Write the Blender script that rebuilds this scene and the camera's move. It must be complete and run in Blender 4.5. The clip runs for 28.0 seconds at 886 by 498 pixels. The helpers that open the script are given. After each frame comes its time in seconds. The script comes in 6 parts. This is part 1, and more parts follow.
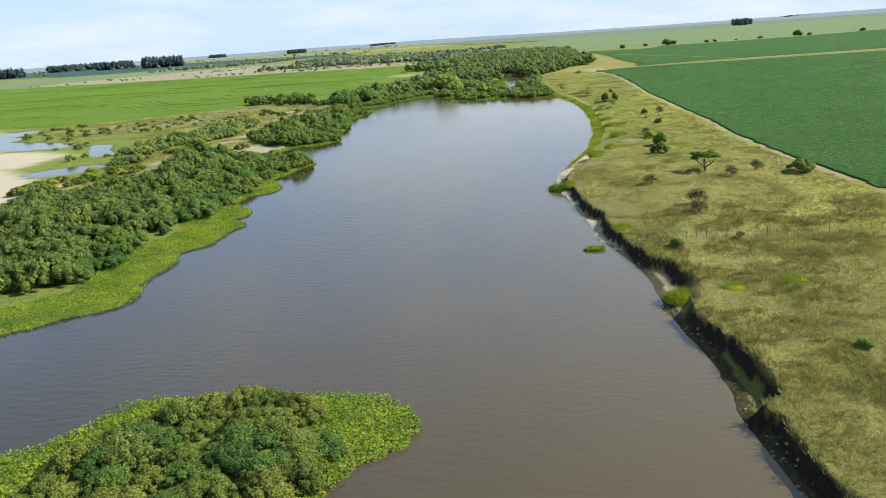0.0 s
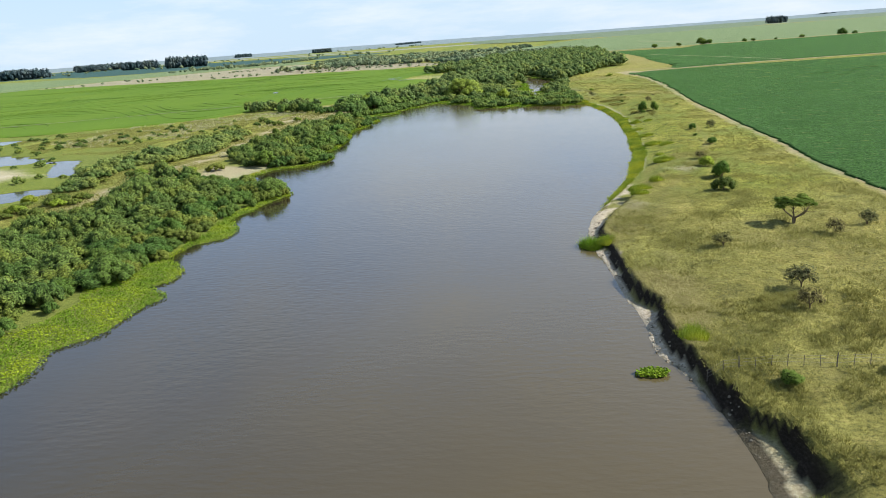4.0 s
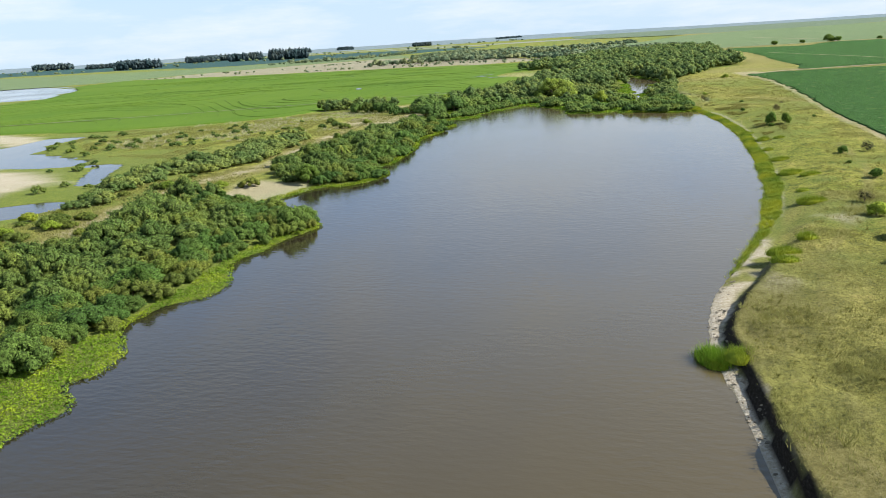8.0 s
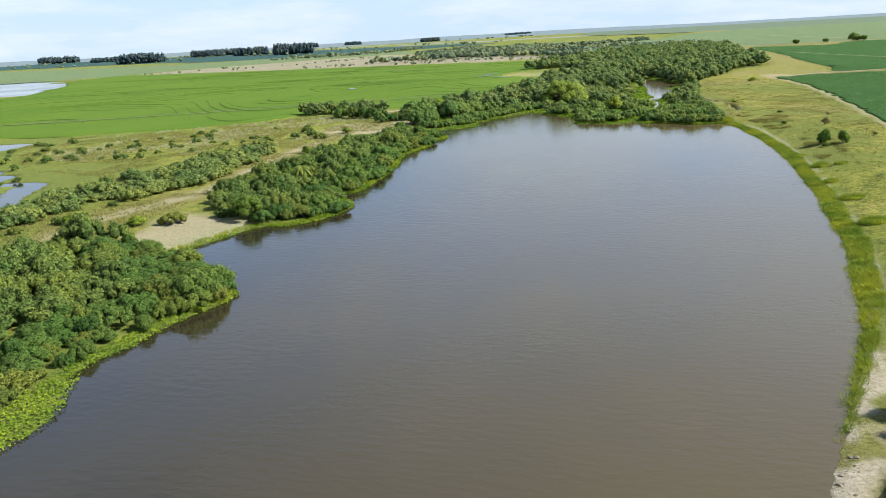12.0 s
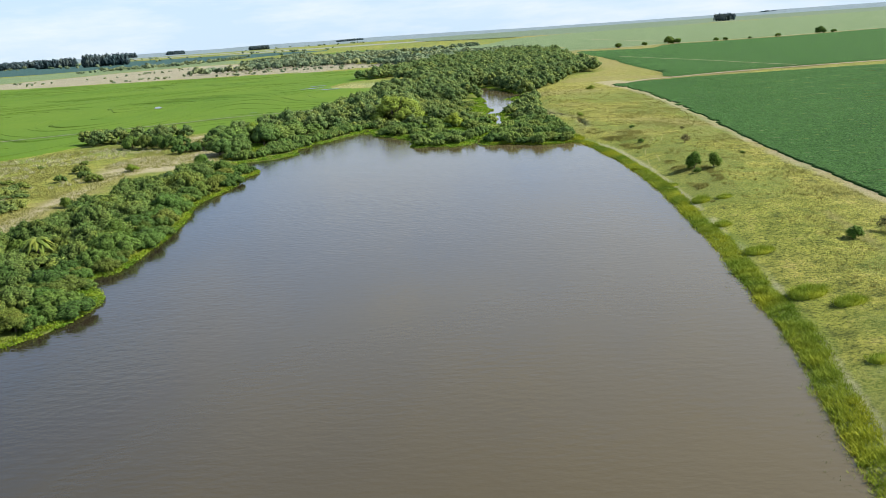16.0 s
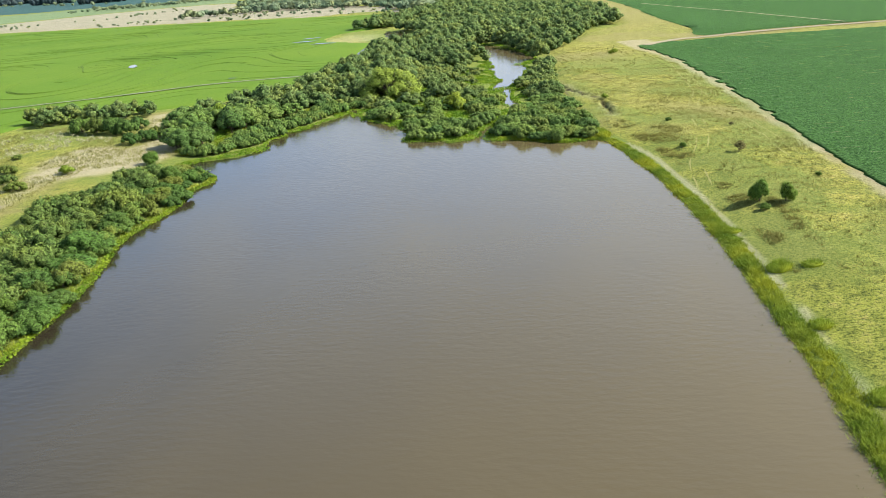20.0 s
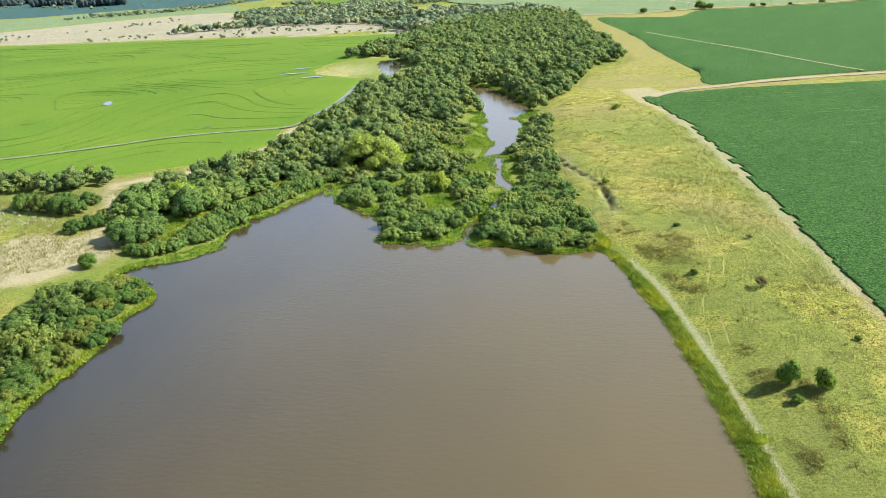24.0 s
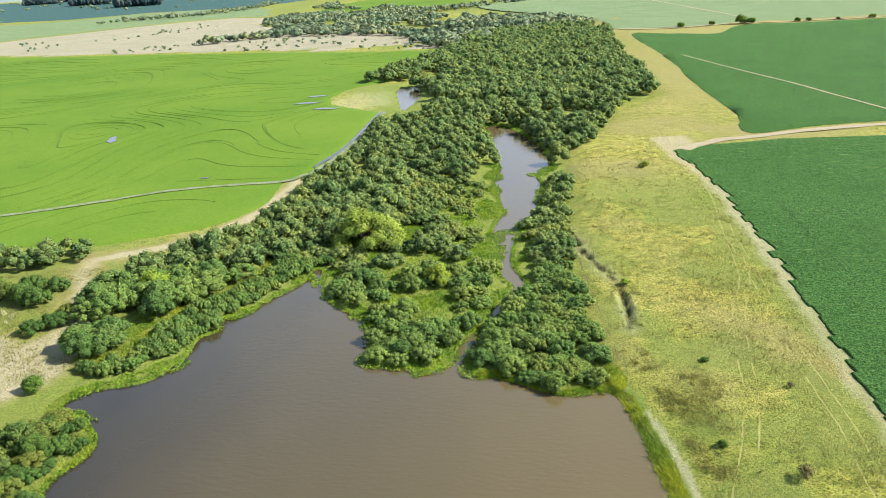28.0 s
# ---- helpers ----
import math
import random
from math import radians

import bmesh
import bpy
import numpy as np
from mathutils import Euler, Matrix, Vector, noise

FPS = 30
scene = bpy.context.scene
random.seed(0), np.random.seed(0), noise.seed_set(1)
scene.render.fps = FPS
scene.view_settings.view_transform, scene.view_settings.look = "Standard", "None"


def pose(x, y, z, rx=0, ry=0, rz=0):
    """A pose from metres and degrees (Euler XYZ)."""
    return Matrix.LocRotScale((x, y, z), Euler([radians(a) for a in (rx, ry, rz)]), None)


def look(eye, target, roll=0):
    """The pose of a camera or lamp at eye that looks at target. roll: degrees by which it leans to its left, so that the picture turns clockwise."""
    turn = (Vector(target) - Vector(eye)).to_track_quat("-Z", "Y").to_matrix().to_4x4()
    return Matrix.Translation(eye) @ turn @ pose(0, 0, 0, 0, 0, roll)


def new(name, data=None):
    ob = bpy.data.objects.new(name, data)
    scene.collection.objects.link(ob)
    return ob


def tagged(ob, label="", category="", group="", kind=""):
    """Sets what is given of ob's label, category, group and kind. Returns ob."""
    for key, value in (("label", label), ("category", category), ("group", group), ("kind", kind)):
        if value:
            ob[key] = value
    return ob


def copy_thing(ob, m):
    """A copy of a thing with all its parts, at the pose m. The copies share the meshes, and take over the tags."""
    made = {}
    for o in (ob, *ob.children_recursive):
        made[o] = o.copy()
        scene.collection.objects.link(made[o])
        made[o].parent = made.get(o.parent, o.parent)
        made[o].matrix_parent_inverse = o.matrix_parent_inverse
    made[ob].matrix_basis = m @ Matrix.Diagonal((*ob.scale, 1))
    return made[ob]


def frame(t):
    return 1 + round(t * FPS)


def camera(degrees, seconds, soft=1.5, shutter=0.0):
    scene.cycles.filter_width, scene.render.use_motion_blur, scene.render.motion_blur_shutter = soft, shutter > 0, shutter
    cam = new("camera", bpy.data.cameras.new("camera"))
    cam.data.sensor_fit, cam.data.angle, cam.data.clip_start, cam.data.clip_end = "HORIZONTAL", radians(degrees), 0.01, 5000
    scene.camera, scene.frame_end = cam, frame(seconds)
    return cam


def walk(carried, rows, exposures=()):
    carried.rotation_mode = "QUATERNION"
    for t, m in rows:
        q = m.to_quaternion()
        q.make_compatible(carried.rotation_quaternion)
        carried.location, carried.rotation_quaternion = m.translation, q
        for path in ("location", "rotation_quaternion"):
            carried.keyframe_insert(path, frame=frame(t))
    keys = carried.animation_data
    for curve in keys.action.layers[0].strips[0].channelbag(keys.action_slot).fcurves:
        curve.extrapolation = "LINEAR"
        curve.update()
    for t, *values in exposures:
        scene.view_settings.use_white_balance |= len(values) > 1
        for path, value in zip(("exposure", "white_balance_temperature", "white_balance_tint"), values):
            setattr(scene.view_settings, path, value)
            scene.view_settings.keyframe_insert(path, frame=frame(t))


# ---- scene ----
cam = camera(62.6, 28.0, soft=0.65)
PATH = [
    (0, (1.239, 0.213, 29.483), (1.19, 2.134, 28.927), -4.0),
    (0.5, (1.808, 5.009, 29.352), (1.759, 6.929, 28.795), -4.0),
    (1, (2.23, 9.74, 29.204), (2.181, 11.661, 28.648), -3.9),
    (1.5, (2.933, 14.344, 29.593), (2.846, 16.263, 29.036), -4.1),
    (2, (3.568, 19.009, 29.65), (3.479, 20.928, 29.093), -4.2),
    (2.5, (4.092, 23.525, 29.681), (3.999, 25.444, 29.126), -4.2),
    (4.5, (6.036, 41.944, 29.958), (5.886, 43.861, 29.405), -4.1),
    (5, (6.505, 46.581, 30.018), (6.285, 48.492, 29.468), -4.0),
    (5.5, (6.967, 51.225, 29.977), (6.676, 53.127, 29.431), -4.0),
    (6, (7.322, 55.628, 29.884), (6.974, 57.521, 29.34), -3.9),
    (6.5, (7.732, 60.047, 29.891), (7.366, 61.936, 29.346), -3.8),
    (7, (8.016, 64.473, 29.781), (7.65, 66.361, 29.234), -3.8),
    (7.5, (8.291, 68.962, 29.736), (7.924, 70.849, 29.186), -3.7),
    (8, (8.553, 73.476, 29.722), (8.184, 75.363, 29.17), -3.7),
    (8.5, (8.693, 77.987, 29.633), (8.323, 79.873, 29.079), -3.7),
    (9, (8.728, 82.617, 29.592), (8.355, 84.502, 29.036), -3.6),
    (9.5, (8.653, 87.275, 29.569), (8.277, 89.158, 29.012), -3.5),
    (10, (8.613, 91.745, 29.677), (8.233, 93.628, 29.119), -3.5),
    (10.5, (8.482, 96.213, 29.8), (8.1, 98.094, 29.239), -3.4),
    (11, (8.321, 100.91, 29.811), (7.936, 102.791, 29.25), -3.4),
    (11.5, (8.224, 105.574, 29.965), (7.836, 107.454, 29.403), -3.4),
    (12, (7.955, 110.241, 30.038), (7.566, 112.121, 29.476), -3.3),
    (12.5, (8.063, 115.165, 30.322), (7.716, 117.051, 29.754), -3.3),
    (13, (7.808, 119.839, 30.401), (7.724, 121.75, 29.82), -3.5),
    (13.5, (7.628, 124.61, 30.346), (7.565, 126.523, 29.766), -3.6),
    (15.5, (8.063, 143.244, 30.527), (8.089, 145.16, 29.953), -4.0),
    (16, (8.27, 148.098, 30.962), (8.294, 150.014, 30.39), -4.0),
    (16.5, (8.577, 152.867, 31.537), (8.6, 154.783, 30.965), -4.0),
    (17, (9.023, 157.566, 32.03), (9.043, 159.483, 31.461), -4.0),
    (17.5, (9.467, 162.052, 32.621), (9.485, 163.97, 32.052), -3.9),
    (18, (9.883, 166.303, 33.318), (9.9, 168.221, 32.75), -3.9),
    (18.5, (10.512, 170.946, 34.277), (10.519, 172.845, 33.65), -3.9),
    (19, (11.111, 175.315, 35.545), (11.109, 177.187, 34.84), -4.0),
    (19.5, (11.801, 179.696, 37.068), (11.795, 181.558, 36.34), -3.9),
    (20, (12.575, 183.991, 38.603), (12.565, 185.854, 37.875), -4.0),
    (20.5, (13.073, 188.047, 40.367), (13.062, 189.91, 39.64), -3.9),
    (21, (13.778, 191.747, 42.094), (13.766, 193.611, 41.368), -3.8),
    (21.5, (14.779, 195.289, 43.655), (14.763, 197.153, 42.931), -3.7),
    (23.5, (18.135, 208.291, 51.197), (18.122, 210.155, 50.473), -3.4),
    (24, (18.906, 211.18, 53.131), (18.893, 213.044, 52.407), -3.2),
    (24.5, (19.819, 214.326, 54.874), (19.807, 216.19, 54.15), -3.1),
    (25, (21.177, 217.521, 57.078), (21.16, 219.384, 56.35), -3.2),
    (25.5, (22.302, 220.892, 58.878), (22.284, 222.754, 58.149), -3.2),
    (26, (23.27, 224.38, 60.608), (23.251, 226.242, 59.878), -3.2),
    (26.5, (24.496, 227.691, 62.334), (24.474, 229.552, 61.603), -3.2),
    (27, (25.306, 231.244, 64.057), (25.286, 233.106, 63.325), -3.2),
    (27.5, (26.145, 234.533, 65.951), (26.065, 236.393, 65.221), -3.1),
    (28, (27.318, 237.996, 67.986), (27.216, 239.854, 67.253), -3.2),
]
EXPOSURES = [(0.0, 0.82), (16.0, 0.84), (18.0, 0.86), (19.5, 1.17), (24.0, 1.27), (28.0, 1.27)]
walk(cam, [(t, look(eye, target, roll)) for t, eye, target, roll in PATH], EXPOSURES)

# ---- world, sun, exposure ----
SUN_UP = radians(38)
world = bpy.data.worlds.new("world")
scene.world = world
world.use_nodes = True
wn = world.node_tree
for n in list(wn.nodes):
    wn.nodes.remove(n)
w_out = wn.nodes.new("ShaderNodeOutputWorld")
w_bg = wn.nodes.new("ShaderNodeBackground")
w_sky = wn.nodes.new("ShaderNodeTexSky")
w_sky.sky_type, w_sky.sun_disc = "NISHITA", False
w_sky.sun_elevation, w_sky.sun_rotation = SUN_UP, radians(93)
w_sky.air_density, w_sky.dust_density, w_sky.ozone_density = 1.0, 0.3, 1.0
w_co = wn.nodes.new("ShaderNodeTexCoord")
w_map = wn.nodes.new("ShaderNodeMapping")
w_map.inputs["Scale"].default_value = (2.0, 2.0, 11.0)
w_cl = wn.nodes.new("ShaderNodeTexNoise")
w_cl.inputs["Scale"].default_value = 2.2
w_cl.inputs["Detail"].default_value = 7.0
w_cl.inputs["Roughness"].default_value = 0.62
w_ramp = wn.nodes.new("ShaderNodeValToRGB")
w_ramp.color_ramp.elements[0].position, w_ramp.color_ramp.elements[0].color = 0.42, (0.0, 0.0, 0.0, 1)
w_ramp.color_ramp.elements[1].position, w_ramp.color_ramp.elements[1].color = 0.66, (1, 1, 1, 1)
w_sep = wn.nodes.new("ShaderNodeSeparateXYZ")
w_low = wn.nodes.new("ShaderNodeValToRGB")
for (p, v), k in zip(((0.0, 0.9), (0.75, 0.08)), w_low.color_ramp.elements):
    k.position, k.color = p, (v, v, v, 1)
k = w_low.color_ramp.elements.new(0.34)
k.color = (0.8, 0.8, 0.8, 1)
w_mix = wn.nodes.new("ShaderNodeMixRGB")
w_tone = wn.nodes.new("ShaderNodeValToRGB")
w_tone.color_ramp.elements[0].position, w_tone.color_ramp.elements[0].color = 0.05, (5.5, 7.2, 9.0, 1)
w_tone.color_ramp.elements[1].position, w_tone.color_ramp.elements[1].color = 0.2, (4.7, 7.0, 11.0, 1)
w_white = wn.nodes.new("ShaderNodeMixRGB")
w_white.inputs[2].default_value = (7.4, 8.3, 9.4, 1)
wn.links.new(w_ramp.outputs["Color"], w_white.inputs[0])
wn.links.new(w_tone.outputs["Color"], w_white.inputs[1])
wn.links.new(w_white.outputs["Color"], w_mix.inputs[2])
wn.links.new(w_co.outputs["Generated"], w_map.inputs["Vector"])
wn.links.new(w_co.outputs["Generated"], w_sep.inputs["Vector"])
wn.links.new(w_sep.outputs["Z"], w_low.inputs["Fac"])
wn.links.new(w_sep.outputs["Z"], w_tone.inputs["Fac"])
wn.links.new(w_map.outputs["Vector"], w_cl.inputs["Vector"])
wn.links.new(w_cl.outputs["Fac"], w_ramp.inputs["Fac"])
wn.links.new(w_low.outputs["Color"], w_mix.inputs[0])
wn.links.new(w_sky.outputs["Color"], w_mix.inputs[1])
wn.links.new(w_mix.outputs["Color"], w_bg.inputs["Color"])
w_bg.inputs["Strength"].default_value = 0.066
wn.links.new(w_bg.outputs["Background"], w_out.inputs["Surface"])

sun_data = bpy.data.lights.new("sun", "SUN")
sun_data.energy, sun_data.angle, sun_data.color = 5.0, radians(0.6), (1.0, 0.96, 0.89)
sun = new("sun", sun_data)
sun.matrix_world = look((math.cos(SUN_UP) * 300, 20, math.sin(SUN_UP) * 300), (0, 0, 0))

# ---- small tools ----


def smoothstep(a, b, x):
    t = np.clip((x - a) / (b - a), 0, 1)
    return t * t * (3 - 2 * t)


def curve_through(points, closed=False, step=1.0):
    """A smooth line through plan points, about one point each step."""
    p = np.array(points, float)
    n = len(p)
    out = []
    for i in range(n if closed else n - 1):
        if closed:
            a, b, c, d = p[i - 1], p[i], p[(i + 1) % n], p[(i + 2) % n]
        else:
            a, b, c, d = p[max(i - 1, 0)], p[i], p[i + 1], p[min(i + 2, n - 1)]
        k = max(1, min(24, int(np.linalg.norm(c - b) / step)))
        for t in np.arange(k) / k:
            out.append(0.5 * (2 * b + (c - a) * t + (2 * a - 5 * b + 4 * c - d) * t * t + (3 * b - a - 3 * c + d) * t ** 3))
    if not closed:
        out.append(p[-1])
    return np.array(out)


def to_line(x, y, line, closed=False):
    """Distance from plan places to a line."""
    a = line
    b = np.roll(line, -1, 0)
    if not closed:
        a, b = line[:-1], line[1:]
    best = np.full(x.shape, 1e12)
    for (ax, ay), (bx, by) in zip(a, b):
        dx, dy = bx - ax, by - ay
        t = np.clip(((x - ax) * dx + (y - ay) * dy) / (dx * dx + dy * dy + 1e-9), 0, 1)
        best = np.minimum(best, (x - ax - t * dx) ** 2 + (y - ay - t * dy) ** 2)
    return np.sqrt(best)


def inside(x, y, line):
    hit = np.zeros(x.shape, bool)
    for (ax, ay), (bx, by) in zip(line, np.roll(line, -1, 0)):
        if ay != by:
            hit ^= ((ay > y) != (by > y)) & (x < (bx - ax) * (y - ay) / (by - ay) + ax)
    return hit


def signed(x, y, line, reach=60.0):
    """Distance to a closed line, below zero inside it; places past reach get a large value."""
    x, y = np.asarray(x, float), np.asarray(y, float)
    out = np.full(x.shape, 1e3)
    lo, hi = line.min(0) - reach, line.max(0) + reach
    near = (x > lo[0]) & (x < hi[0]) & (y > lo[1]) & (y < hi[1])
    if near.any():
        d = to_line(x[near], y[near], line, True)
        out[near] = np.where(inside(x[near], y[near], line), -d, d)
    return out


RNG = np.random.default_rng(7)
TABLE = RNG.random((256, 256))


def grain(x, y, size, octaves=3, shift=0.0):
    """Smooth value noise from 0 to 1 with features of that size in metres."""
    total, norm = 0.0, 0.0
    for o in range(octaves):
        u, v = x / size * 2 ** o + 17.3 * o + shift, y / size * 2 ** o + 5.1 * o - shift
        i, j = np.floor(u).astype(int), np.floor(v).astype(int)
        f, g = u - i, v - j
        f, g = f * f * (3 - 2 * f), g * g * (3 - 2 * g)
        t = lambda a, b: TABLE[a % 256, b % 256]
        total = total + 0.5 ** o * ((t(i, j) * (1 - f) + t(i + 1, j) * f) * (1 - g) + (t(i, j + 1) * (1 - f) + t(i + 1, j + 1) * f) * g)
        norm += 0.5 ** o
    return total / norm


def mesh_of(name, verts, faces, material, smooth=False):
    """A mesh from arrays; every face has the same number of corners."""
    verts, faces = np.asarray(verts, np.float32), np.asarray(faces, np.int32)
    me = bpy.data.meshes.new(name)
    n, k = faces.shape
    me.vertices.add(len(verts))
    me.vertices.foreach_set("co", verts.ravel())
    me.loops.add(n * k)
    me.loops.foreach_set("vertex_index", faces.ravel())
    me.polygons.add(n)
    me.polygons.foreach_set("loop_start", np.arange(0, n * k, k, dtype=np.int32))
    me.polygons.foreach_set("loop_total", np.full(n, k, np.int32))
    me.polygons.foreach_set("use_smooth", np.full(n, smooth))
    me.materials.append(material)
    me.update(calc_edges=True)
    return me


def part(name, mesh, parent, label=""):
    ob = new(name, mesh)
    ob.parent = parent
    return tagged(ob, label)


def thing(name, label, category, group="", kind=""):
    return tagged(new(name), label, category, group, kind)


def strip(line, width, wobble=0.0, seed=0):
    """Verts and faces of a ribbon along a plan line; z is the ground plus a lift set by the caller."""
    d = np.gradient(line, axis=0)
    d /= np.linalg.norm(d, axis=1)[:, None] + 1e-9
    side = np.stack([-d[:, 1], d[:, 0]], 1)
    r = np.random.default_rng(seed)
    wl, wr = width / 2 * (1 + wobble * (r.random(len(line)) - 0.5)), width / 2 * (1 + wobble * (r.random(len(line)) - 0.5))
    left, right = line + side * wl[:, None], line - side * wr[:, None]
    n = len(line)
    xy = np.concatenate([left, line, right])
    i = np.arange(n - 1)
    faces = np.concatenate([np.stack([i, i + 1, n + i + 1, n + i], 1), np.stack([n + i, n + i + 1, 2 * n + i + 1, 2 * n + i], 1)])
    return xy, faces[:, ::-1]


# ---- materials ----


def material(name, rough=0.8, spec=0.3):
    m = bpy.data.materials.new(name)
    m.use_nodes = True
    b = m.node_tree.nodes["Principled BSDF"]
    b.inputs["Roughness"].default_value = rough
    b.inputs["Specular IOR Level"].default_value = spec
    return m, m.node_tree, b


def noise_node(nt, scale, detail=4.0, rough=0.6, stretch=None, source="Object"):
    co = nt.nodes.new("ShaderNodeTexCoord")
    n = nt.nodes.new("ShaderNodeTexNoise")
    n.inputs["Scale"].default_value, n.inputs["Detail"].default_value, n.inputs["Roughness"].default_value = scale, detail, rough
    if stretch:
        mp = nt.nodes.new("ShaderNodeMapping")
        mp.inputs["Scale"].default_value = stretch[:3]
        if len(stretch) > 3:
            mp.inputs["Rotation"].default_value = (0, 0, radians(stretch[3]))
        nt.links.new(co.outputs[source], mp.inputs["Vector"])
        nt.links.new(mp.outputs["Vector"], n.inputs["Vector"])
    else:
        nt.links.new(co.outputs[source], n.inputs["Vector"])
    return n.outputs["Fac"]


def ramp(nt, fac, stops):
    r = nt.nodes.new("ShaderNodeValToRGB")
    e = r.color_ramp.elements
    while len(e) < len(stops):
        e.new(0.5)
    for k, (p, c) in zip(e, stops):
        k.position, k.color = p, (*c, 1) if len(c) == 3 else c
    nt.links.new(fac, r.inputs["Fac"])
    return r.outputs["Color"]


def blend(nt, fac, a, b, how="MIX"):
    m = nt.nodes.new("ShaderNodeMixRGB")
    m.blend_type = how
    for k, v in ((0, fac), (1, a), (2, b)):
        if hasattr(v, "links"):
            nt.links.new(v, m.inputs[k])
        elif k == 0:
            m.inputs[0].default_value = v
        else:
            m.inputs[k].default_value = (*v, 1)
    return m.outputs["Color"]


def bump(nt, b, height, strength, distance):
    n = nt.nodes.new("ShaderNodeBump")
    n.inputs["Strength"].default_value, n.inputs["Distance"].default_value = strength, distance
    nt.links.new(height, n.inputs["Height"])
    nt.links.new(n.outputs["Normal"], b.inputs["Normal"])
    return n


def mask(nt, name):
    a = nt.nodes.new("ShaderNodeAttribute")
    a.attribute_name = name
    return a.outputs["Fac"]


INNER = {}


def leaf_material(name, dark, mid, light, through_light=0.24, patch=0.0, single=True):
    """Foliage: each leaf its own shade, each plant its own tint, some light through the leaf; and the leafy inside of its crown."""
    flat = [0.3 * p + 0.7 * q for p, q in zip(dark, mid)], [0.3 * p + 0.7 * q for p, q in zip(light, mid)]
    made = []
    for inner in (False, True):
        m, nt, b = material(name + ("_inside" if inner else ""), 0.75, 0.06)
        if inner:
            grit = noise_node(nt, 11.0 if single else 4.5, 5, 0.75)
            # near-black stops put the shade of gaps between leaves into the colour
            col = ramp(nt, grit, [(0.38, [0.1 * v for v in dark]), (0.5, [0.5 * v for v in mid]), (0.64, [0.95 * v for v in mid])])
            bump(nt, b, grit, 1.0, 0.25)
        else:
            geo = nt.nodes.new("ShaderNodeNewGeometry")
            col = ramp(nt, geo.outputs["Random Per Island"], [(0.0, flat[0]), (0.5, mid), (1.0, flat[1])])
        if single:
            info = nt.nodes.new("ShaderNodeObjectInfo")
            tint = ramp(nt, info.outputs["Random"], [(0.0, (0.62, 0.74, 0.66)), (0.25, (0.86, 0.93, 0.84)), (0.5, (1.12, 1.05, 0.85)), (0.75, (0.9, 1.04, 0.86)), (1.0, (1.25, 1.18, 0.92))])
            col = blend(nt, 1.0, col, tint, "MULTIPLY")
        if patch:
            big = ramp(nt, noise_node(nt, patch, 3.0), [(0.36, (0.62, 0.75, 0.74)), (0.5, (1, 1, 1)), (0.64, (1.38, 1.2, 0.95))])
            col = blend(nt, 1.0, col, big, "MULTIPLY")
        nt.links.new(col, b.inputs["Base Color"])
        made.append(m)
        if inner:
            continue
        tr = nt.nodes.new("ShaderNodeBsdfTranslucent")
        nt.links.new(col, tr.inputs["Color"])
        mix = nt.nodes.new("ShaderNodeMixShader")
        mix.inputs[0].default_value = through_light
        out = nt.nodes["Material Output"]
        nt.links.new(b.outputs["BSDF"], mix.inputs[1])
        nt.links.new(tr.outputs["BSDF"], mix.inputs[2])
        nt.links.new(mix.outputs["Shader"], out.inputs["Surface"])
    INNER[name] = made[1]
    return made[0]


LEAF_SHRUB = leaf_material("shrub_leaves", (0.074, 0.13, 0.032), (0.106, 0.176, 0.044), (0.15, 0.228, 0.062))
LEAF_OLIVE = leaf_material("olive_leaves", (0.12, 0.152, 0.034), (0.164, 0.198, 0.045), (0.225, 0.258, 0.066))
LEAF_TREE = leaf_material("tree_leaves", (0.0819, 0.136, 0.028), (0.111, 0.176, 0.036), (0.153, 0.226, 0.05))
LEAF_LIME = leaf_material("lime_leaves", (0.17, 0.235, 0.03), (0.25, 0.315, 0.045), (0.34, 0.4, 0.08), 0.3)
LEAF_WILLOW = leaf_material("willow_leaves", (0.185, 0.24, 0.045), (0.262, 0.325, 0.066), (0.35, 0.41, 0.105), 0.3)
LEAF_GREY = leaf_material("grey_twigs", (0.1, 0.096, 0.046), (0.155, 0.145, 0.07), (0.22, 0.2, 0.105), 0.1)
LEAF_WOOD = leaf_material("wood_leaves", (0.114, 0.17, 0.05), (0.157, 0.222, 0.068), (0.218, 0.285, 0.1), 0.24, 0.13, single=False)
LEAF_SHORE = leaf_material("shore_leaves", (0.102, 0.166, 0.044), (0.144, 0.22, 0.06), (0.196, 0.282, 0.086))
LEAF_SHORE_OLIVE = leaf_material("shore_olive_leaves", (0.135, 0.188, 0.05), (0.182, 0.245, 0.066), (0.246, 0.312, 0.098))
LEAF_MAT_NORTH = leaf_material("marsh_hyacinth_leaves", (0.075, 0.15, 0.011), (0.15, 0.255, 0.02), (0.27, 0.36, 0.045), 0.3, 0.2, single=False)
LEAF_THICKET = leaf_material("thicket_leaves", (0.0955, 0.148, 0.034), (0.132, 0.192, 0.046), (0.182, 0.245, 0.066), 0.24, 0.16, single=False)
LEAF_LOW = leaf_material("low_shrub_leaves", (0.127, 0.178, 0.05), (0.175, 0.235, 0.066), (0.237, 0.3, 0.095), 0.24, 0.1, single=False)
# leaves of far trees, greyed and blued: distance haze is in the colour
LEAF_FAR_HAZY = leaf_material("hazy_far_leaves", (0.15, 0.2, 0.11), (0.19, 0.24, 0.135), (0.235, 0.285, 0.16), 0.2, 0.02, single=False)
LEAF_GROVE_HAZY = leaf_material("hazy_grove_leaves", (0.05, 0.078, 0.085), (0.066, 0.098, 0.105), (0.085, 0.118, 0.125), 0.1, 0.02, single=False)
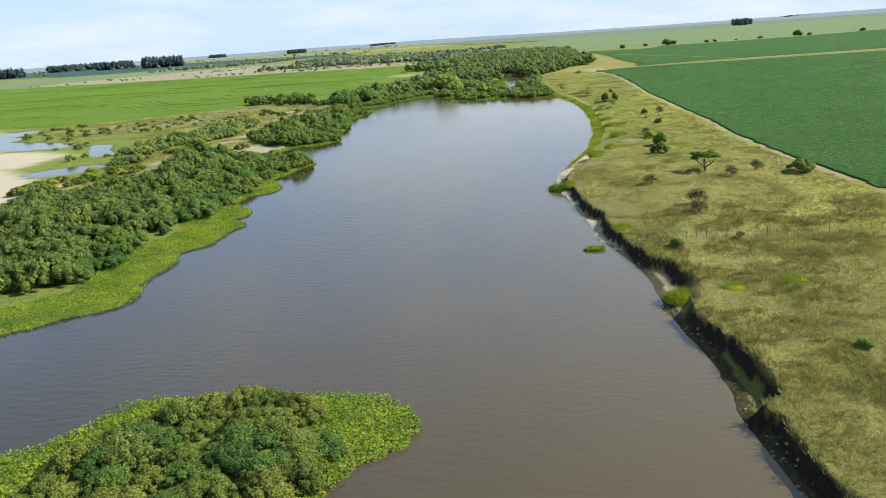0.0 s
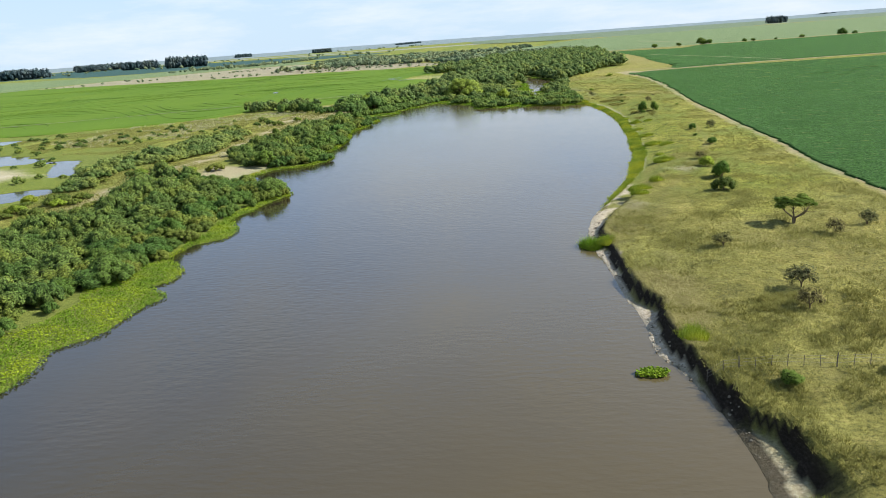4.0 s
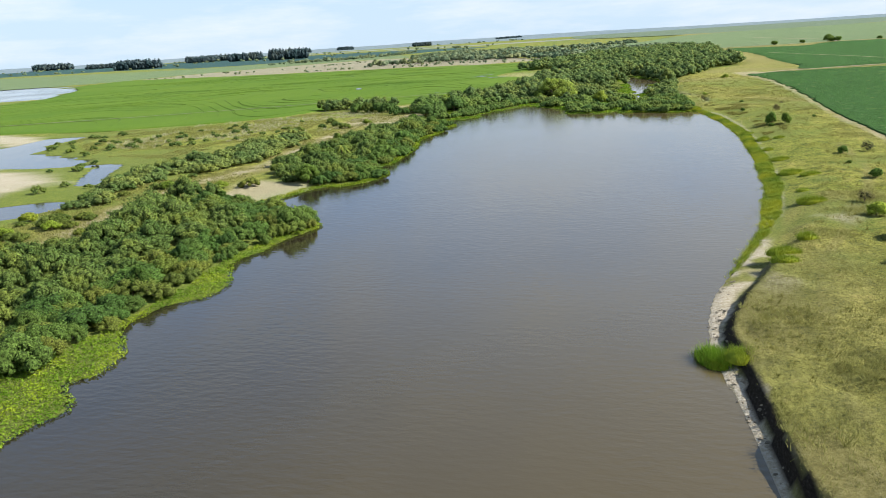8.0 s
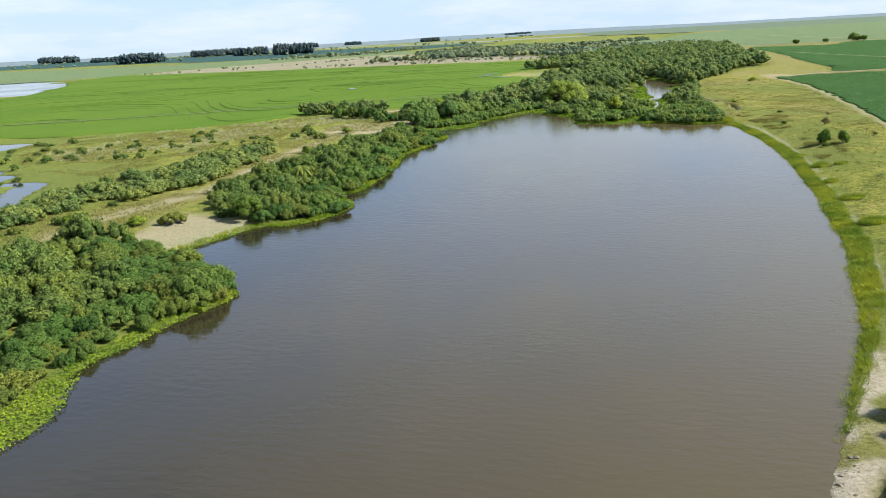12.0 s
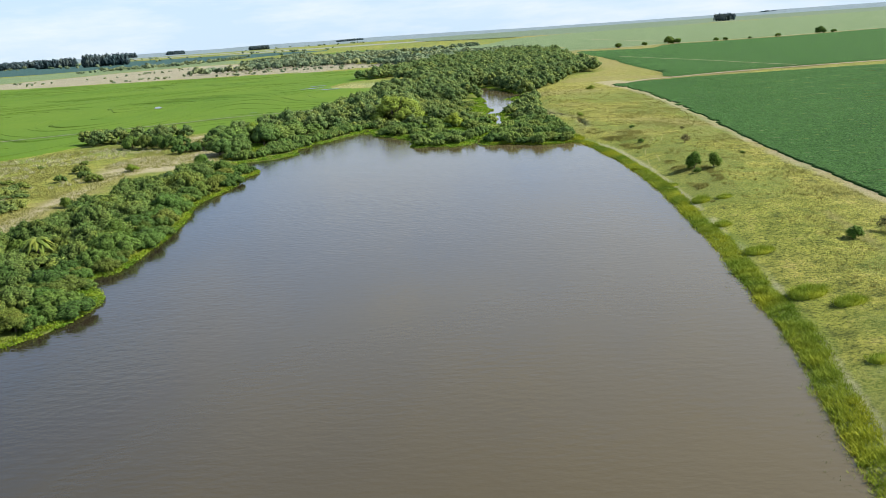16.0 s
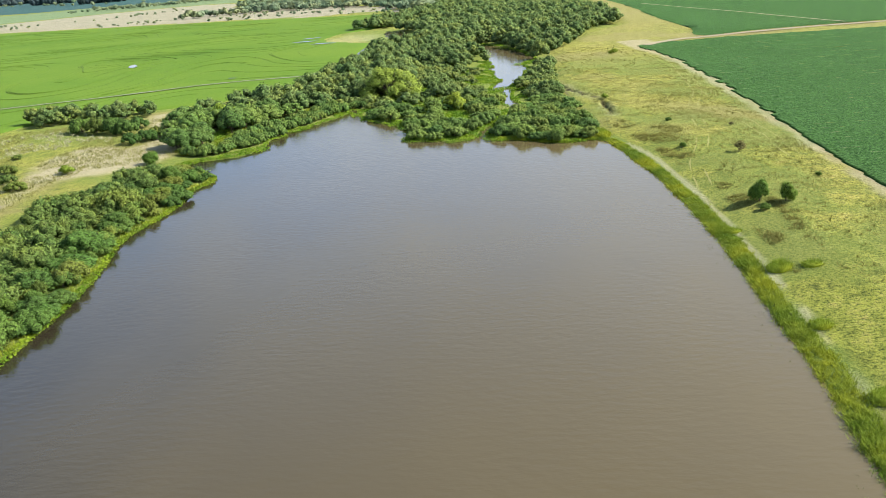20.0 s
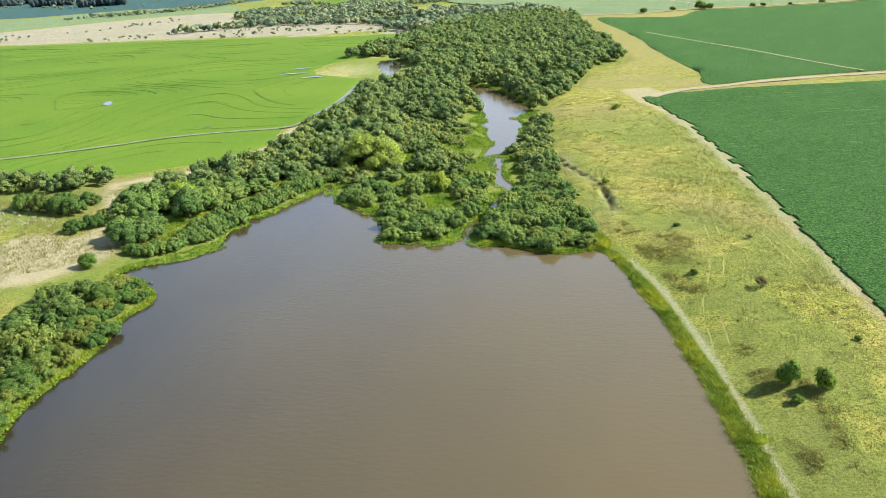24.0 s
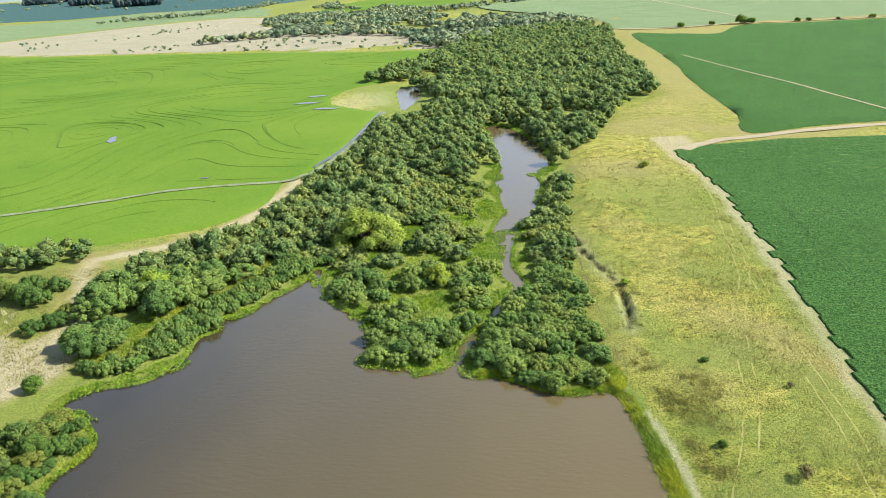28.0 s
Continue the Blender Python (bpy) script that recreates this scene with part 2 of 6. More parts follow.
LEAF_MAT = leaf_material("hyacinth_leaves", (0.072, 0.132, 0.012), (0.175, 0.268, 0.021), (0.325, 0.4, 0.055), 0.3, 0.2, single=False)
LEAF_REED = leaf_material("reed_blades", (0.085, 0.125, 0.012), (0.225, 0.285, 0.027), (0.4, 0.44, 0.075), 0.35, 0.12, single=False)
LEAF_GRASS = leaf_material("pasture_blades", (0.175, 0.178, 0.052), (0.26, 0.256, 0.078), (0.355, 0.33, 0.125), 0.5, single=False)
LEAF_TUSSOCK = leaf_material("tussock_blades", (0.13, 0.132, 0.034), (0.2, 0.193, 0.05), (0.285, 0.255, 0.082), 0.3, single=False)
LEAF_WEED = leaf_material("weed_leaves", (0.115, 0.138, 0.05), (0.17, 0.195, 0.072), (0.245, 0.265, 0.11), 0.3, single=False)
LEAF_PALE = leaf_material("dry_plumes", (0.28, 0.27, 0.14), (0.4, 0.385, 0.22), (0.5, 0.48, 0.32), 0.3, single=False)


def bark_material():
    m, nt, b = material("bark", 0.9, 0.1)
    nt.links.new(ramp(nt, noise_node(nt, 6, 5, 0.7, (1, 1, 0.2)), [(0.3, (0.06, 0.045, 0.03)), (0.7, (0.2, 0.16, 0.11))]), b.inputs["Base Color"])
    return m


BARK = bark_material()


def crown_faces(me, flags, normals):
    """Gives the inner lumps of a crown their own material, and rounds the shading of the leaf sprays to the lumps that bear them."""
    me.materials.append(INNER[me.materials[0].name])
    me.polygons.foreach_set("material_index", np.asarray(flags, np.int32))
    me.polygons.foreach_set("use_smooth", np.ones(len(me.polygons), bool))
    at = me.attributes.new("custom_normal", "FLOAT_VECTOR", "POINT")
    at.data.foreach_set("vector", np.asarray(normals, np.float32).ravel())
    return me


def ground_material():
    m, nt, b = material("meadow_ground", 0.95, 0.1)
    fine, mid, big = noise_node(nt, 2.6, 6, 0.8), noise_node(nt, 0.4, 8, 0.75), noise_node(nt, 0.03, 4)
    grass = ramp(nt, mid, [(0.35, (0.075, 0.088, 0.022)), (0.44, (0.165, 0.168, 0.038)), (0.53, (0.232, 0.229, 0.051)), (0.62, (0.29, 0.258, 0.078)), (0.72, (0.245, 0.192, 0.09))])
    grass = blend(nt, 1.0, grass, ramp(nt, fine, [(0.4, (0.3, 0.38, 0.32)), (0.49, (1, 1, 1)), (0.6, (1.42, 1.38, 1.2))]), "MULTIPLY")
    grass = blend(nt, 1.0, grass, ramp(nt, big, [(0.35, (0.85, 0.95, 0.75)), (0.65, (1.1, 1.06, 1.08))]), "MULTIPLY")
    lush = ramp(nt, fine, [(0.3, (0.065, 0.102, 0.018)), (0.52, (0.138, 0.184, 0.034)), (0.75, (0.205, 0.242, 0.06))])
    dry = ramp(nt, fine, [(0.3, (0.13, 0.116, 0.038)), (0.5, (0.222, 0.2, 0.068)), (0.75, (0.305, 0.272, 0.12))])
    sand = ramp(nt, fine, [(0.3, (0.26, 0.21, 0.135)), (0.5, (0.46, 0.4, 0.3)), (0.7, (0.62, 0.57, 0.48))])
    # bare earth, taken near black to paint in the bank face's shade
    soil_shade = ramp(nt, noise_node(nt, 2.4, 6, 0.7, (1, 1, 3)), [(0.3, (0.014, 0.0105, 0.007)), (0.55, (0.034, 0.026, 0.018)), (0.8, (0.085, 0.068, 0.05))])
    col = blend(nt, mask(nt, "dry"), grass, dry)
    col = blend(nt, mask(nt, "lush"), col, lush)
    col = blend(nt, mask(nt, "sand"), col, sand)
    col = blend(nt, mask(nt, "soil_shade"), col, soil_shade)
    nt.links.new(col, b.inputs["Base Color"])
    bump(nt, b, blend(nt, 0.5, fine, mid), 1.0, 0.6)
    return m


def water_material():
    """Muddy water: paler brown towards the cut east bank, with fine wind ripples."""
    m, nt, b = material("muddy_water", 0.06, 0.95)
    b.inputs["IOR"].default_value = 1.33
    co = nt.nodes.new("ShaderNodeTexCoord")
    sep = nt.nodes.new("ShaderNodeSeparateXYZ")
    nt.links.new(co.outputs["Object"], sep.inputs["Vector"])
    across = nt.nodes.new("ShaderNodeMapRange")
    across.inputs["From Min"].default_value, across.inputs["From Max"].default_value = -45, 45
    nt.links.new(sep.outputs["X"], across.inputs["Value"])
    paleness = blend(nt, 0.3, across.outputs["Result"], noise_node(nt, 0.025, 4, 0.6, (1, 0.5, 1, 20)))
    nt.links.new(ramp(nt, paleness, [(0.2, (0.023, 0.019, 0.0115)), (0.46, (0.063, 0.0498, 0.0255)), (0.85, (0.1, 0.0775, 0.036))]), b.inputs["Base Color"])
    calm = ramp(nt, noise_node(nt, 0.018, 3, 0.5, (1, 0.6, 1, 20)), [(0.35, (0.04, 0.04, 0.04)), (0.65, (0.12, 0.12, 0.12))])
    nt.links.new(calm, b.inputs["Roughness"])
    a = noise_node(nt, 0.85, 2, 0.5, (0.75, 1.7, 1, 20))
    c = noise_node(nt, 0.24, 2, 0.5, (0.5, 1.3, 1, 30))
    gust = ramp(nt, noise_node(nt, 0.03, 4, 0.6, (1, 0.8, 1, 41)), [(0.38, (0.45, 0.45, 0.45)), (0.62, (1, 1, 1))])
    bump(nt, b, blend(nt, 1.0, blend(nt, 0.3, a, c), gust, "MULTIPLY"), 0.5, 0.1)
    return m


def crop_material(name, dark, mid, light, row=0.0):
    m, nt, b = material(name, 0.85, 0.06)
    fine, big = noise_node(nt, 2.2, 6, 0.8), noise_node(nt, 0.03, 4, 0.65, (1, 1.2, 1, 14))
    col = ramp(nt, fine, [(0.4, dark), (0.5, mid), (0.6, light)])
    col = blend(nt, 1.0, col, ramp(nt, big, [(0.35, (0.92, 0.94, 0.9)), (0.65, (1.1, 1.06, 1.1))]), "MULTIPLY")
    nt.links.new(col, b.inputs["Base Color"])
    bump(nt, b, fine, 1.0, 0.5)
    return m


GROUND = ground_material()
WATER = water_material()
SOY = crop_material("soy_canopy", (0.013, 0.043, 0.0085), (0.036, 0.096, 0.02), (0.073, 0.16, 0.037))
# pale green crop, lifted towards grey-blue to paint in the distance haze
HAZY_PALE_CROP = crop_material("hazy_young_crop", (0.105, 0.155, 0.07), (0.14, 0.195, 0.092), (0.175, 0.23, 0.112))
TAN_FIELD = crop_material("dry_field", (0.205, 0.192, 0.122), (0.262, 0.244, 0.164), (0.312, 0.294, 0.205))
# far field colour with a cloud's shadow and blue haze painted in
SHADED_CROP = crop_material("cloud_shaded_crop", (0.026, 0.062, 0.058), (0.038, 0.085, 0.078), (0.054, 0.108, 0.098))
# farthest green crop, its grey a painted haze
HAZY_CROP = crop_material("hazy_crop", (0.1, 0.14, 0.085), (0.13, 0.175, 0.11), (0.16, 0.205, 0.14))


def rice_material():
    m, nt, b = material("rice_canopy", 0.85, 0.05)
    fine, big = noise_node(nt, 1.4, 6, 0.75), noise_node(nt, 0.012, 5, 0.65)
    col = ramp(nt, fine, [(0.3, (0.071, 0.134, 0.012)), (0.5, (0.092, 0.16, 0.017)), (0.7, (0.117, 0.186, 0.025))])
    col = blend(nt, 1.0, col, ramp(nt, big, [(0.3, (0.78, 0.88, 0.82)), (0.5, (1, 1, 1)), (0.7, (1.2, 1.1, 1.15))]), "MULTIPLY")
    nt.links.new(col, b.inputs["Base Color"])
    bump(nt, b, fine, 0.25, 0.15)
    return m


RICE = rice_material()


def plain_material(name, a, c, scale=3.0, rough=0.9):
    m, nt, b = material(name, rough, 0.15)
    nt.links.new(ramp(nt, noise_node(nt, scale, 5, 0.7), [(0.3, a), (0.7, c)]), b.inputs["Base Color"])
    return m


LEVEE = plain_material("levee_weeds", (0.04, 0.085, 0.008), (0.085, 0.14, 0.014), 0.12)
DIRT = plain_material("dirt_road", (0.225, 0.188, 0.112), (0.315, 0.27, 0.18), 0.7)
POST = plain_material("weathered_post", (0.09, 0.075, 0.06), (0.2, 0.175, 0.15), 9)
LEVEE_ROAD = plain_material("levee_road", (0.085, 0.13, 0.033), (0.215, 0.222, 0.15), 0.3)
WIRE = plain_material("fence_wire", (0.2, 0.2, 0.19), (0.3, 0.3, 0.28), 9, 0.5)

# ---- plan ----
SHORE_EAST = [(30, -70), (23, 0), (22.0, 41), (21.8, 46), (21.8, 50.7), (22.6, 55), (22.9, 61.3), (22.7, 68), (22.7, 73.4), (23.2, 80),
              (23.5, 86), (22.4, 96.5), (21.0, 101), (21.5, 109), (21.2, 114.6), (21.1, 121.4), (21.0, 128.2), (20.7, 135), (20.7, 141), (21.4, 146.6),
              (23.4, 155), (27.7, 165), (33.0, 178.8), (36.0, 188), (39.2, 201.5), (41.4, 209), (43.3, 220.5), (45.4, 234), (47.2, 245), (48.3, 257),
              (49.9, 270), (51.2, 285), (51.8, 305), (51.7, 314), (50.3, 333), (48.8, 341.5)]
SHORE_NORTH = [(45.5, 343.1), (40.7, 341.8), (35.4, 344.5), (29.8, 347.8), (24.9, 349.3), (23.6, 354.5), (26.6, 362), (27.2, 366), (23.4, 362), (20.9, 353),
               (16.0, 349.9), (11.7, 352.4), (5.6, 354.0), (4.6, 364), (1.7, 372.0), (-5.2, 379.3), (-9.3, 388), (-11.0, 399), (-12.6, 399), (-14.2, 391),
               (-18.0, 385), (-22.5, 378), (-27.0, 373.0), (-26.2, 368.7), (-30.0, 365), (-29.2, 359.6), (-31.0, 353.3), (-35.3, 348.8), (-42.2, 347.5), (-45.5, 344)]
SHORE_WEST = [(-44.8, 340.5), (-40.6, 339), (-35.2, 333), (-34.4, 327.8), (-36.6, 323), (-36.6, 311), (-39.8, 296), (-38.3, 284.6), (-37.4, 272), (-38, 260),
              (-38.6, 252), (-41.5, 248.8), (-36.5, 240.8), (-35.8, 236.5), (-37.3, 230.5), (-42.2, 224.5), (-47.8, 223.5), (-51.0, 216.3), (-54.0, 208.2), (-50.0, 205.2),
              (-43.8, 200), (-39.0, 194.4), (-35.6, 189.2), (-38.5, 181), (-39.8, 174.5), (-41.6, 168), (-38.0, 160), (-38.5, 154.3), (-42.3, 150.8), (-43.4, 144),
              (-41.8, 141), (-38.6, 136), (-38.5, 132), (-40.6, 129.6), (-38.2, 127.3), (-36.7, 124.5), (-38.4, 120.5), (-39.2, 113), (-42.5, 109), (-41.2, 103)]
SHORE_NEAR = [(-42.4, 96), (-41.1, 87.4), (-43.5, 83.8), (-47.2, 82.3), (-52.3, 78), (-75, 68), (-115, 55), (-115, 36), (-60, 42), (-36.4, 50.5),
              (-33.4, 52), (-31.0, 55), (-29.6, 58), (-26.7, 59.2), (-22.9, 58.4), (-12, 58.2), (-6, 57), (-3.7, 54.8), (-2.6, 51.5), (-4.0, 48.4),
              (-7.4, 46.3), (-8.7, 43.3), (-10, 38), (-13, 22), (-20, -10), (-30, -70)]
LAGOON = curve_through(SHORE_EAST + SHORE_NORTH + SHORE_WEST + SHORE_NEAR, True, 1.4)
ARM = curve_through([(31.5, 552), (41, 549), (50.6, 518.8), (53.6, 490), (47, 475), (47.2, 461), (43, 436), (37.4, 425), (38.2, 418), (35.6, 411), (34.6, 398),
                     (37, 386), (33.5, 378), (29.6, 371), (27.6, 367), (28.6, 372.5), (32, 380), (34.4, 386), (31.8, 392), (32.4, 398), (31.6, 410), (30.8, 421),
                     (34.2, 440), (33.0, 469), (35.4, 503)], True, 2.0)
PONDS = [curve_through(p, True, 4.0) for p in (
    [(-16.8, 662), (-6, 664), (-2.6, 632), (-6, 612), (-9, 600), (-12, 625)],
    [(-6, 577), (2, 575), (0, 583), (-5, 588)],
    [(-206, 316), (-202, 326), (-208, 343), (-193, 347), (-192, 336), (-190, 318), (-181, 299), (-161, 288), (-146, 277), (-141, 264), (-155, 266), (-168, 268), (-190, 285), (-230, 300), (-262, 330), (-240, 335)],
    [(-132, 270), (-125, 268), (-118, 251), (-110, 237), (-115, 234), (-124, 250)],
    [(-117, 212), (-106, 216), (-101, 209), (-106, 199), (-113, 197), (-122, 204)],
    [(-840, 1060), (-613, 905), (-540, 815), (-485, 690), (-500, 655), (-640, 720), (-900, 850)],
    [(138, 930), (143, 960), (150, 1010), (156, 1006), (150, 958), (143, 928)])]
SOY_EDGE = np.array([(69, 20), (68.5, 90), (68.5, 114), (69, 135), (69, 150), (70.5, 180), (75, 215), (77.5, 250), (80, 275), (82, 300), (84.5, 320), (87, 340), (89.5, 355), (92.5, 380), (94.5, 399), (96.5, 422), (98, 446), (98, 470), (96, 484), (96, 494)])
SOY_NORTH = ([90, 104, 131, 188, 290, 900], [488, 497, 501, 511, 512, 530])
RICE_EDGE = [(-300, 372), (-244, 362), (-198, 358), (-163, 364), (-139, 372), (-119, 388), (-105, 418), (-88, 418), (-73, 420), (-56, 428), (-44, 437),
             (-37.5, 456), (-36.5, 476), (-30.5, 490), (-24.5, 527), (-21, 570), (-19, 592), (-31, 604), (-49, 628), (-47, 665), (-22, 700), (-4, 752), (20, 840),
             (-75, 868), (-180, 905), (-290, 935), (-410, 965), (-500, 1000), (-610, 1030), (-615, 975), (-600, 900), (-530, 805), (-470, 690), (-450, 640), (-430, 520)]


GULLY = curve_through([(50.2, 421), (50.8, 410), (52.6, 399), (55.2, 387), (56.6, 381), (56.3, 372), (55.2, 362)], step=1.5)


def water_distance(x, y):
    d = signed(x, y, LAGOON, 90)
    for line in [ARM] + PONDS:
        d = np.minimum(d, signed(x, y, line, 20))
    return d


DIVIDE_Y = [-100, 330, 345, 400, 460, 500, 530, 560, 600, 680, 820, 1000, 5000]
DIVIDE_X = [-2, 10, 47, 50, 55, 58, 76, 88, 118, 126, 133, 150, 600]


def ground_parts(x, y):
    x, y = np.asarray(x, float), np.asarray(y, float)
    d = water_distance(x, y)
    div = np.interp(y, DIVIDE_Y, DIVIDE_X)
    east = smoothstep(-3, 6, x - div)
    d2 = d + 3.2 * (grain(x, y, 8, 3) - 0.5) * np.interp(y, [40, 100, 150, 200], [1, 0.8, 0.5, 0.3]) * smoothstep(0.3, 1.5, d)
    beach = np.interp(y, [-60, 44, 47.5, 48.6, 49.8, 51, 55, 61, 70, 74, 79, 85, 88, 91, 98, 130, 140, 150, 160, 172, 182, 195, 500], [0.7, 0.7, 0.9, 0.1, 0.1, 2.1, 1.5, 0.9, 0.7, 1.6, 2.8, 1.9, 0.2, 0.3, 1.0, 0.9, 1.2, 2.1, 3.2, 2.7, 1.6, 1, 1])
    slope = np.interp(y, [-60, 70, 73, 76, 80, 142, 152, 165, 185, 220, 500], [1.2, 1.2, 3.0, 3.0, 1.3, 1.4, 1.6, 2.2, 8, 12, 14])
    top = np.interp(y, [-60, 150, 220, 400, 700], [2.1, 2.05, 1.85, 1.85, 2.0])
    top = top - np.interp(y, [60, 110], [0.2, 0.6]) * (1 - smoothstep(3, 15, d)) * np.interp(y, [140, 175], [1, 0])
    lift = smoothstep(0, 1, (d2 - beach) / slope)
    h_east = np.clip(d * 0.22, 0, 0.28) + (top - 0.28) * lift + 0.5 * (grain(x, y, 26, 3) - 0.5) * smoothstep(4, 14, d) + np.interp(y, [30, 95, 160, 200, 260], [1.1, 1.05, 0.9, 0.65, 0.45]) * (grain(x, y, 2.6, 3) - 0.5) * lift
    h_west = 0.1 + np.clip(0.04 * d, 0, 0.75) + 0.3 * (grain(x, y, 18, 3) - 0.5) * smoothstep(2, 10, d)
    far = smoothstep(500, 900, np.hypot(x, y - 300))
    h_west = h_west * (1 - far) + 0.6 * far
    h = h_west + (h_east - h_west) * east
    crop = east * smoothstep(-4, 0, x - np.interp(y, SOY_EDGE[:, 1], SOY_EDGE[:, 0])) * (y < np.interp(x, *SOY_NORTH)) * (y > 10)
    h = h * (1 - crop) + 1.82 * crop
    cut = np.zeros_like(h)
    spot = (x > 46) & (x < 63) & (y > 355) & (y < 428)
    if spot.any():
        cut[spot] = 1.1 * np.exp(-(to_line(x[spot], y[spot], GULLY) / 0.9) ** 2) * smoothstep(0.3, 0.5, grain(x[spot], y[spot], 3, 2))
    h = h - cut
    h = np.where(d > 0, np.maximum(h, 0.03), np.maximum(-0.1 + 0.4 * d, -1.4))
    return h, d, east, lift, beach


def ground_z(x, y):
    return ground_parts(np.atleast_1d(np.asarray(x, float)), np.atleast_1d(np.asarray(y, float)))[0]


def axis_lines(spans):
    out = []
    for a, b, s in spans:
        out.append(np.arange(a, b, s))
    return np.concatenate(out + [[spans[-1][1]]])


# ---- ground, water ----
DIRT_TRACK = curve_through([(-79.3, 180), (-82, 200), (-81.7, 214), (-80.2, 231), (-74.4, 242.6), (-72.7, 260), (-72.7, 286), (-73.1, 326), (-74, 345), (-68, 355), (-60, 362.5), (-58, 370), (-61, 378.6), (-67, 392), (-72, 402), (-72, 409), (-64, 413), (-53, 420.5), (-46, 428.5), (-40.5, 438), (-36.5, 453), (-34, 475)], step=4)
SHORE_PATH = curve_through([(39, 190), (45, 214), (49.5, 240), (52, 262), (54, 285), (55, 305), (54.3, 326), (52.6, 336)], step=4)
CATTLE_TRAIL = curve_through([(52.4, 329), (51, 336), (50.5, 343), (51, 352), (50.7, 370), (50.5, 384), (50.5, 403), (49.9, 419)], step=3)
WHEEL_TRACK = curve_through([(56.5, 300), (60, 315), (64.5, 325), (69.5, 339), (72, 349.5), (77, 367), (83.5, 383), (88.8, 410), (95, 442), (97, 480)], step=3)
WHEEL_TRACK_B = curve_through([(77, 310), (78, 319), (79.8, 329), (81.2, 348), (83.2, 365), (86.2, 386), (88.5, 408)], step=3)
HOLLOW = curve_through([(55.8, 443), (62, 445), (69, 444), (77, 441.5), (84, 438), (95, 428)], step=3)
HERD_PATH = curve_through([(30, 60), (34, 85), (29.5, 104), (28, 120), (31, 140), (36, 160), (48, 185), (60, 215), (66, 250)], step=3)


def build_ground():
    gx = axis_lines([(-5200, -2000, 800), (-2000, -800, 300), (-800, -320, 60), (-320, -130, 10), (-130, -60, 2.0), (-60, -32, 1.0), (-32, 12, 2.0), (12, 32, 0.4), (32, 58, 0.55), (58, 72, 0.9), (72, 104, 1.2), (104, 135, 4), (135, 400, 22), (400, 1200, 160), (1200, 5200, 800)])
    gy = axis_lines([(-5000, -1000, 800), (-1000, -100, 150), (-100, 30, 8), (30, 170, 0.7), (170, 350, 1.1), (350, 430, 0.8), (430, 440, 1.4), (440, 620, 3), (620, 1050, 14), (1050, 1800, 75), (1800, 5200, 400)])
    x, y = np.meshgrid(gx, gy)
    shape = x.shape
    x, y = x.ravel(), y.ravel()
    h, d, east, lift, beach = ground_parts(x, y)
    ny, nx = shape
    i = (np.arange(ny - 1)[:, None] * nx + np.arange(nx - 1)).ravel()
    me = mesh_of("ground", np.stack([x, y, h], 1), np.stack([i, i + 1, i + nx + 1, i + nx], 1), GROUND, True)
    n1, n2, n3 = grain(x, y, 5, 3), grain(x, y, 14, 3, 3.3), grain(x, y, 45, 3, 8.8)
    soft = lambda line, w: 1 - smoothstep(w * 0.35, w, to_line(x, y, line) + (n1 - 0.5) * w)
    bank = np.interp(y, [68, 76, 84, 100, 150, 188, 200], [0, 0.7, 0.6, 1, 1, 0.9, 0])
    sand = east * bank * (1 - smoothstep(0.6, 1.3, (d + (n1 - 0.5) * 3 - 0.4) / np.maximum(beach, 0.6))) * (d > 0)
    sand = sand * np.where(y > 150, 0.9 * smoothstep(0.45, 0.58, n1 + 0.22 * (1 - smoothstep(150, 172, y))), 1)
    edge_x = np.interp(y, SOY_EDGE[:, 1], SOY_EDGE[:, 0])
    wide = np.interp(y, [100, 200, 330, 385, 410, 470, 500, 515], [1.2, 1.4, 2.0, 2.8, 3.2, 3.0, 3.5, 3])
    margin = east * (1 - smoothstep(0.4, 1.3, ((edge_x - x) + (n1 - 0.5) * 3) / wide)) * (x < edge_x + 9) * (y > 100) * (y < 515)
    sand = np.maximum(sand, margin * np.interp(y, [100, 300, 330, 345, 372, 385], [0.3, 0.3, 0.28, 0.24, 0.24, 0.34]) * smoothstep(0.3, 0.5, n2 + 0.15))
    sand = np.maximum(sand, 0.4 * soft(DIRT_TRACK, 2.4))
    west = 1 - east
    plain = signed(x, y, curve_through([(-97, 172), (-123, 203), (-130, 232), (-119, 240), (-160, 262), (-215, 285), (-330, 330), (-330, 180), (-150, 120)], True, 8), 30)
    sand = np.maximum(sand, west * 0.9 * (1 - smoothstep(-4, 3, plain + (n2 - 0.5) * 14)))
    bar = signed(x, y, curve_through([(-206, 322), (-214, 346), (-232, 352), (-270, 366), (-300, 372), (-280, 345), (-235, 340)], True, 6), 20)
    sand = np.maximum(sand, west * 0.8 * (1 - smoothstep(-2, 3, bar + (n2 - 0.5) * 8)))
    bay = signed(x, y, curve_through([(-67, 215), (-66, 231), (-58, 229), (-47, 224), (-50, 214), (-54, 206), (-60, 208)], True, 3), 20)
    sand = np.maximum(sand, west * 0.45 * (1 - smoothstep(-2, 2, bay + (n1 - 0.5) * 5)))
    clear = signed(x, y, curve_through([(-80, 343), (-76, 368), (-66, 364), (-58, 377), (-54, 366), (-52, 352), (-58, 342), (-68, 336)], True, 4), 20)
    sand = np.maximum(sand, west * 0.42 * (1 - smoothstep(-3, 3, clear + (n1 - 0.5) * 9)))
    clear_far = np.hypot((x + 33) / 16, (y - 628) / 26) - 1
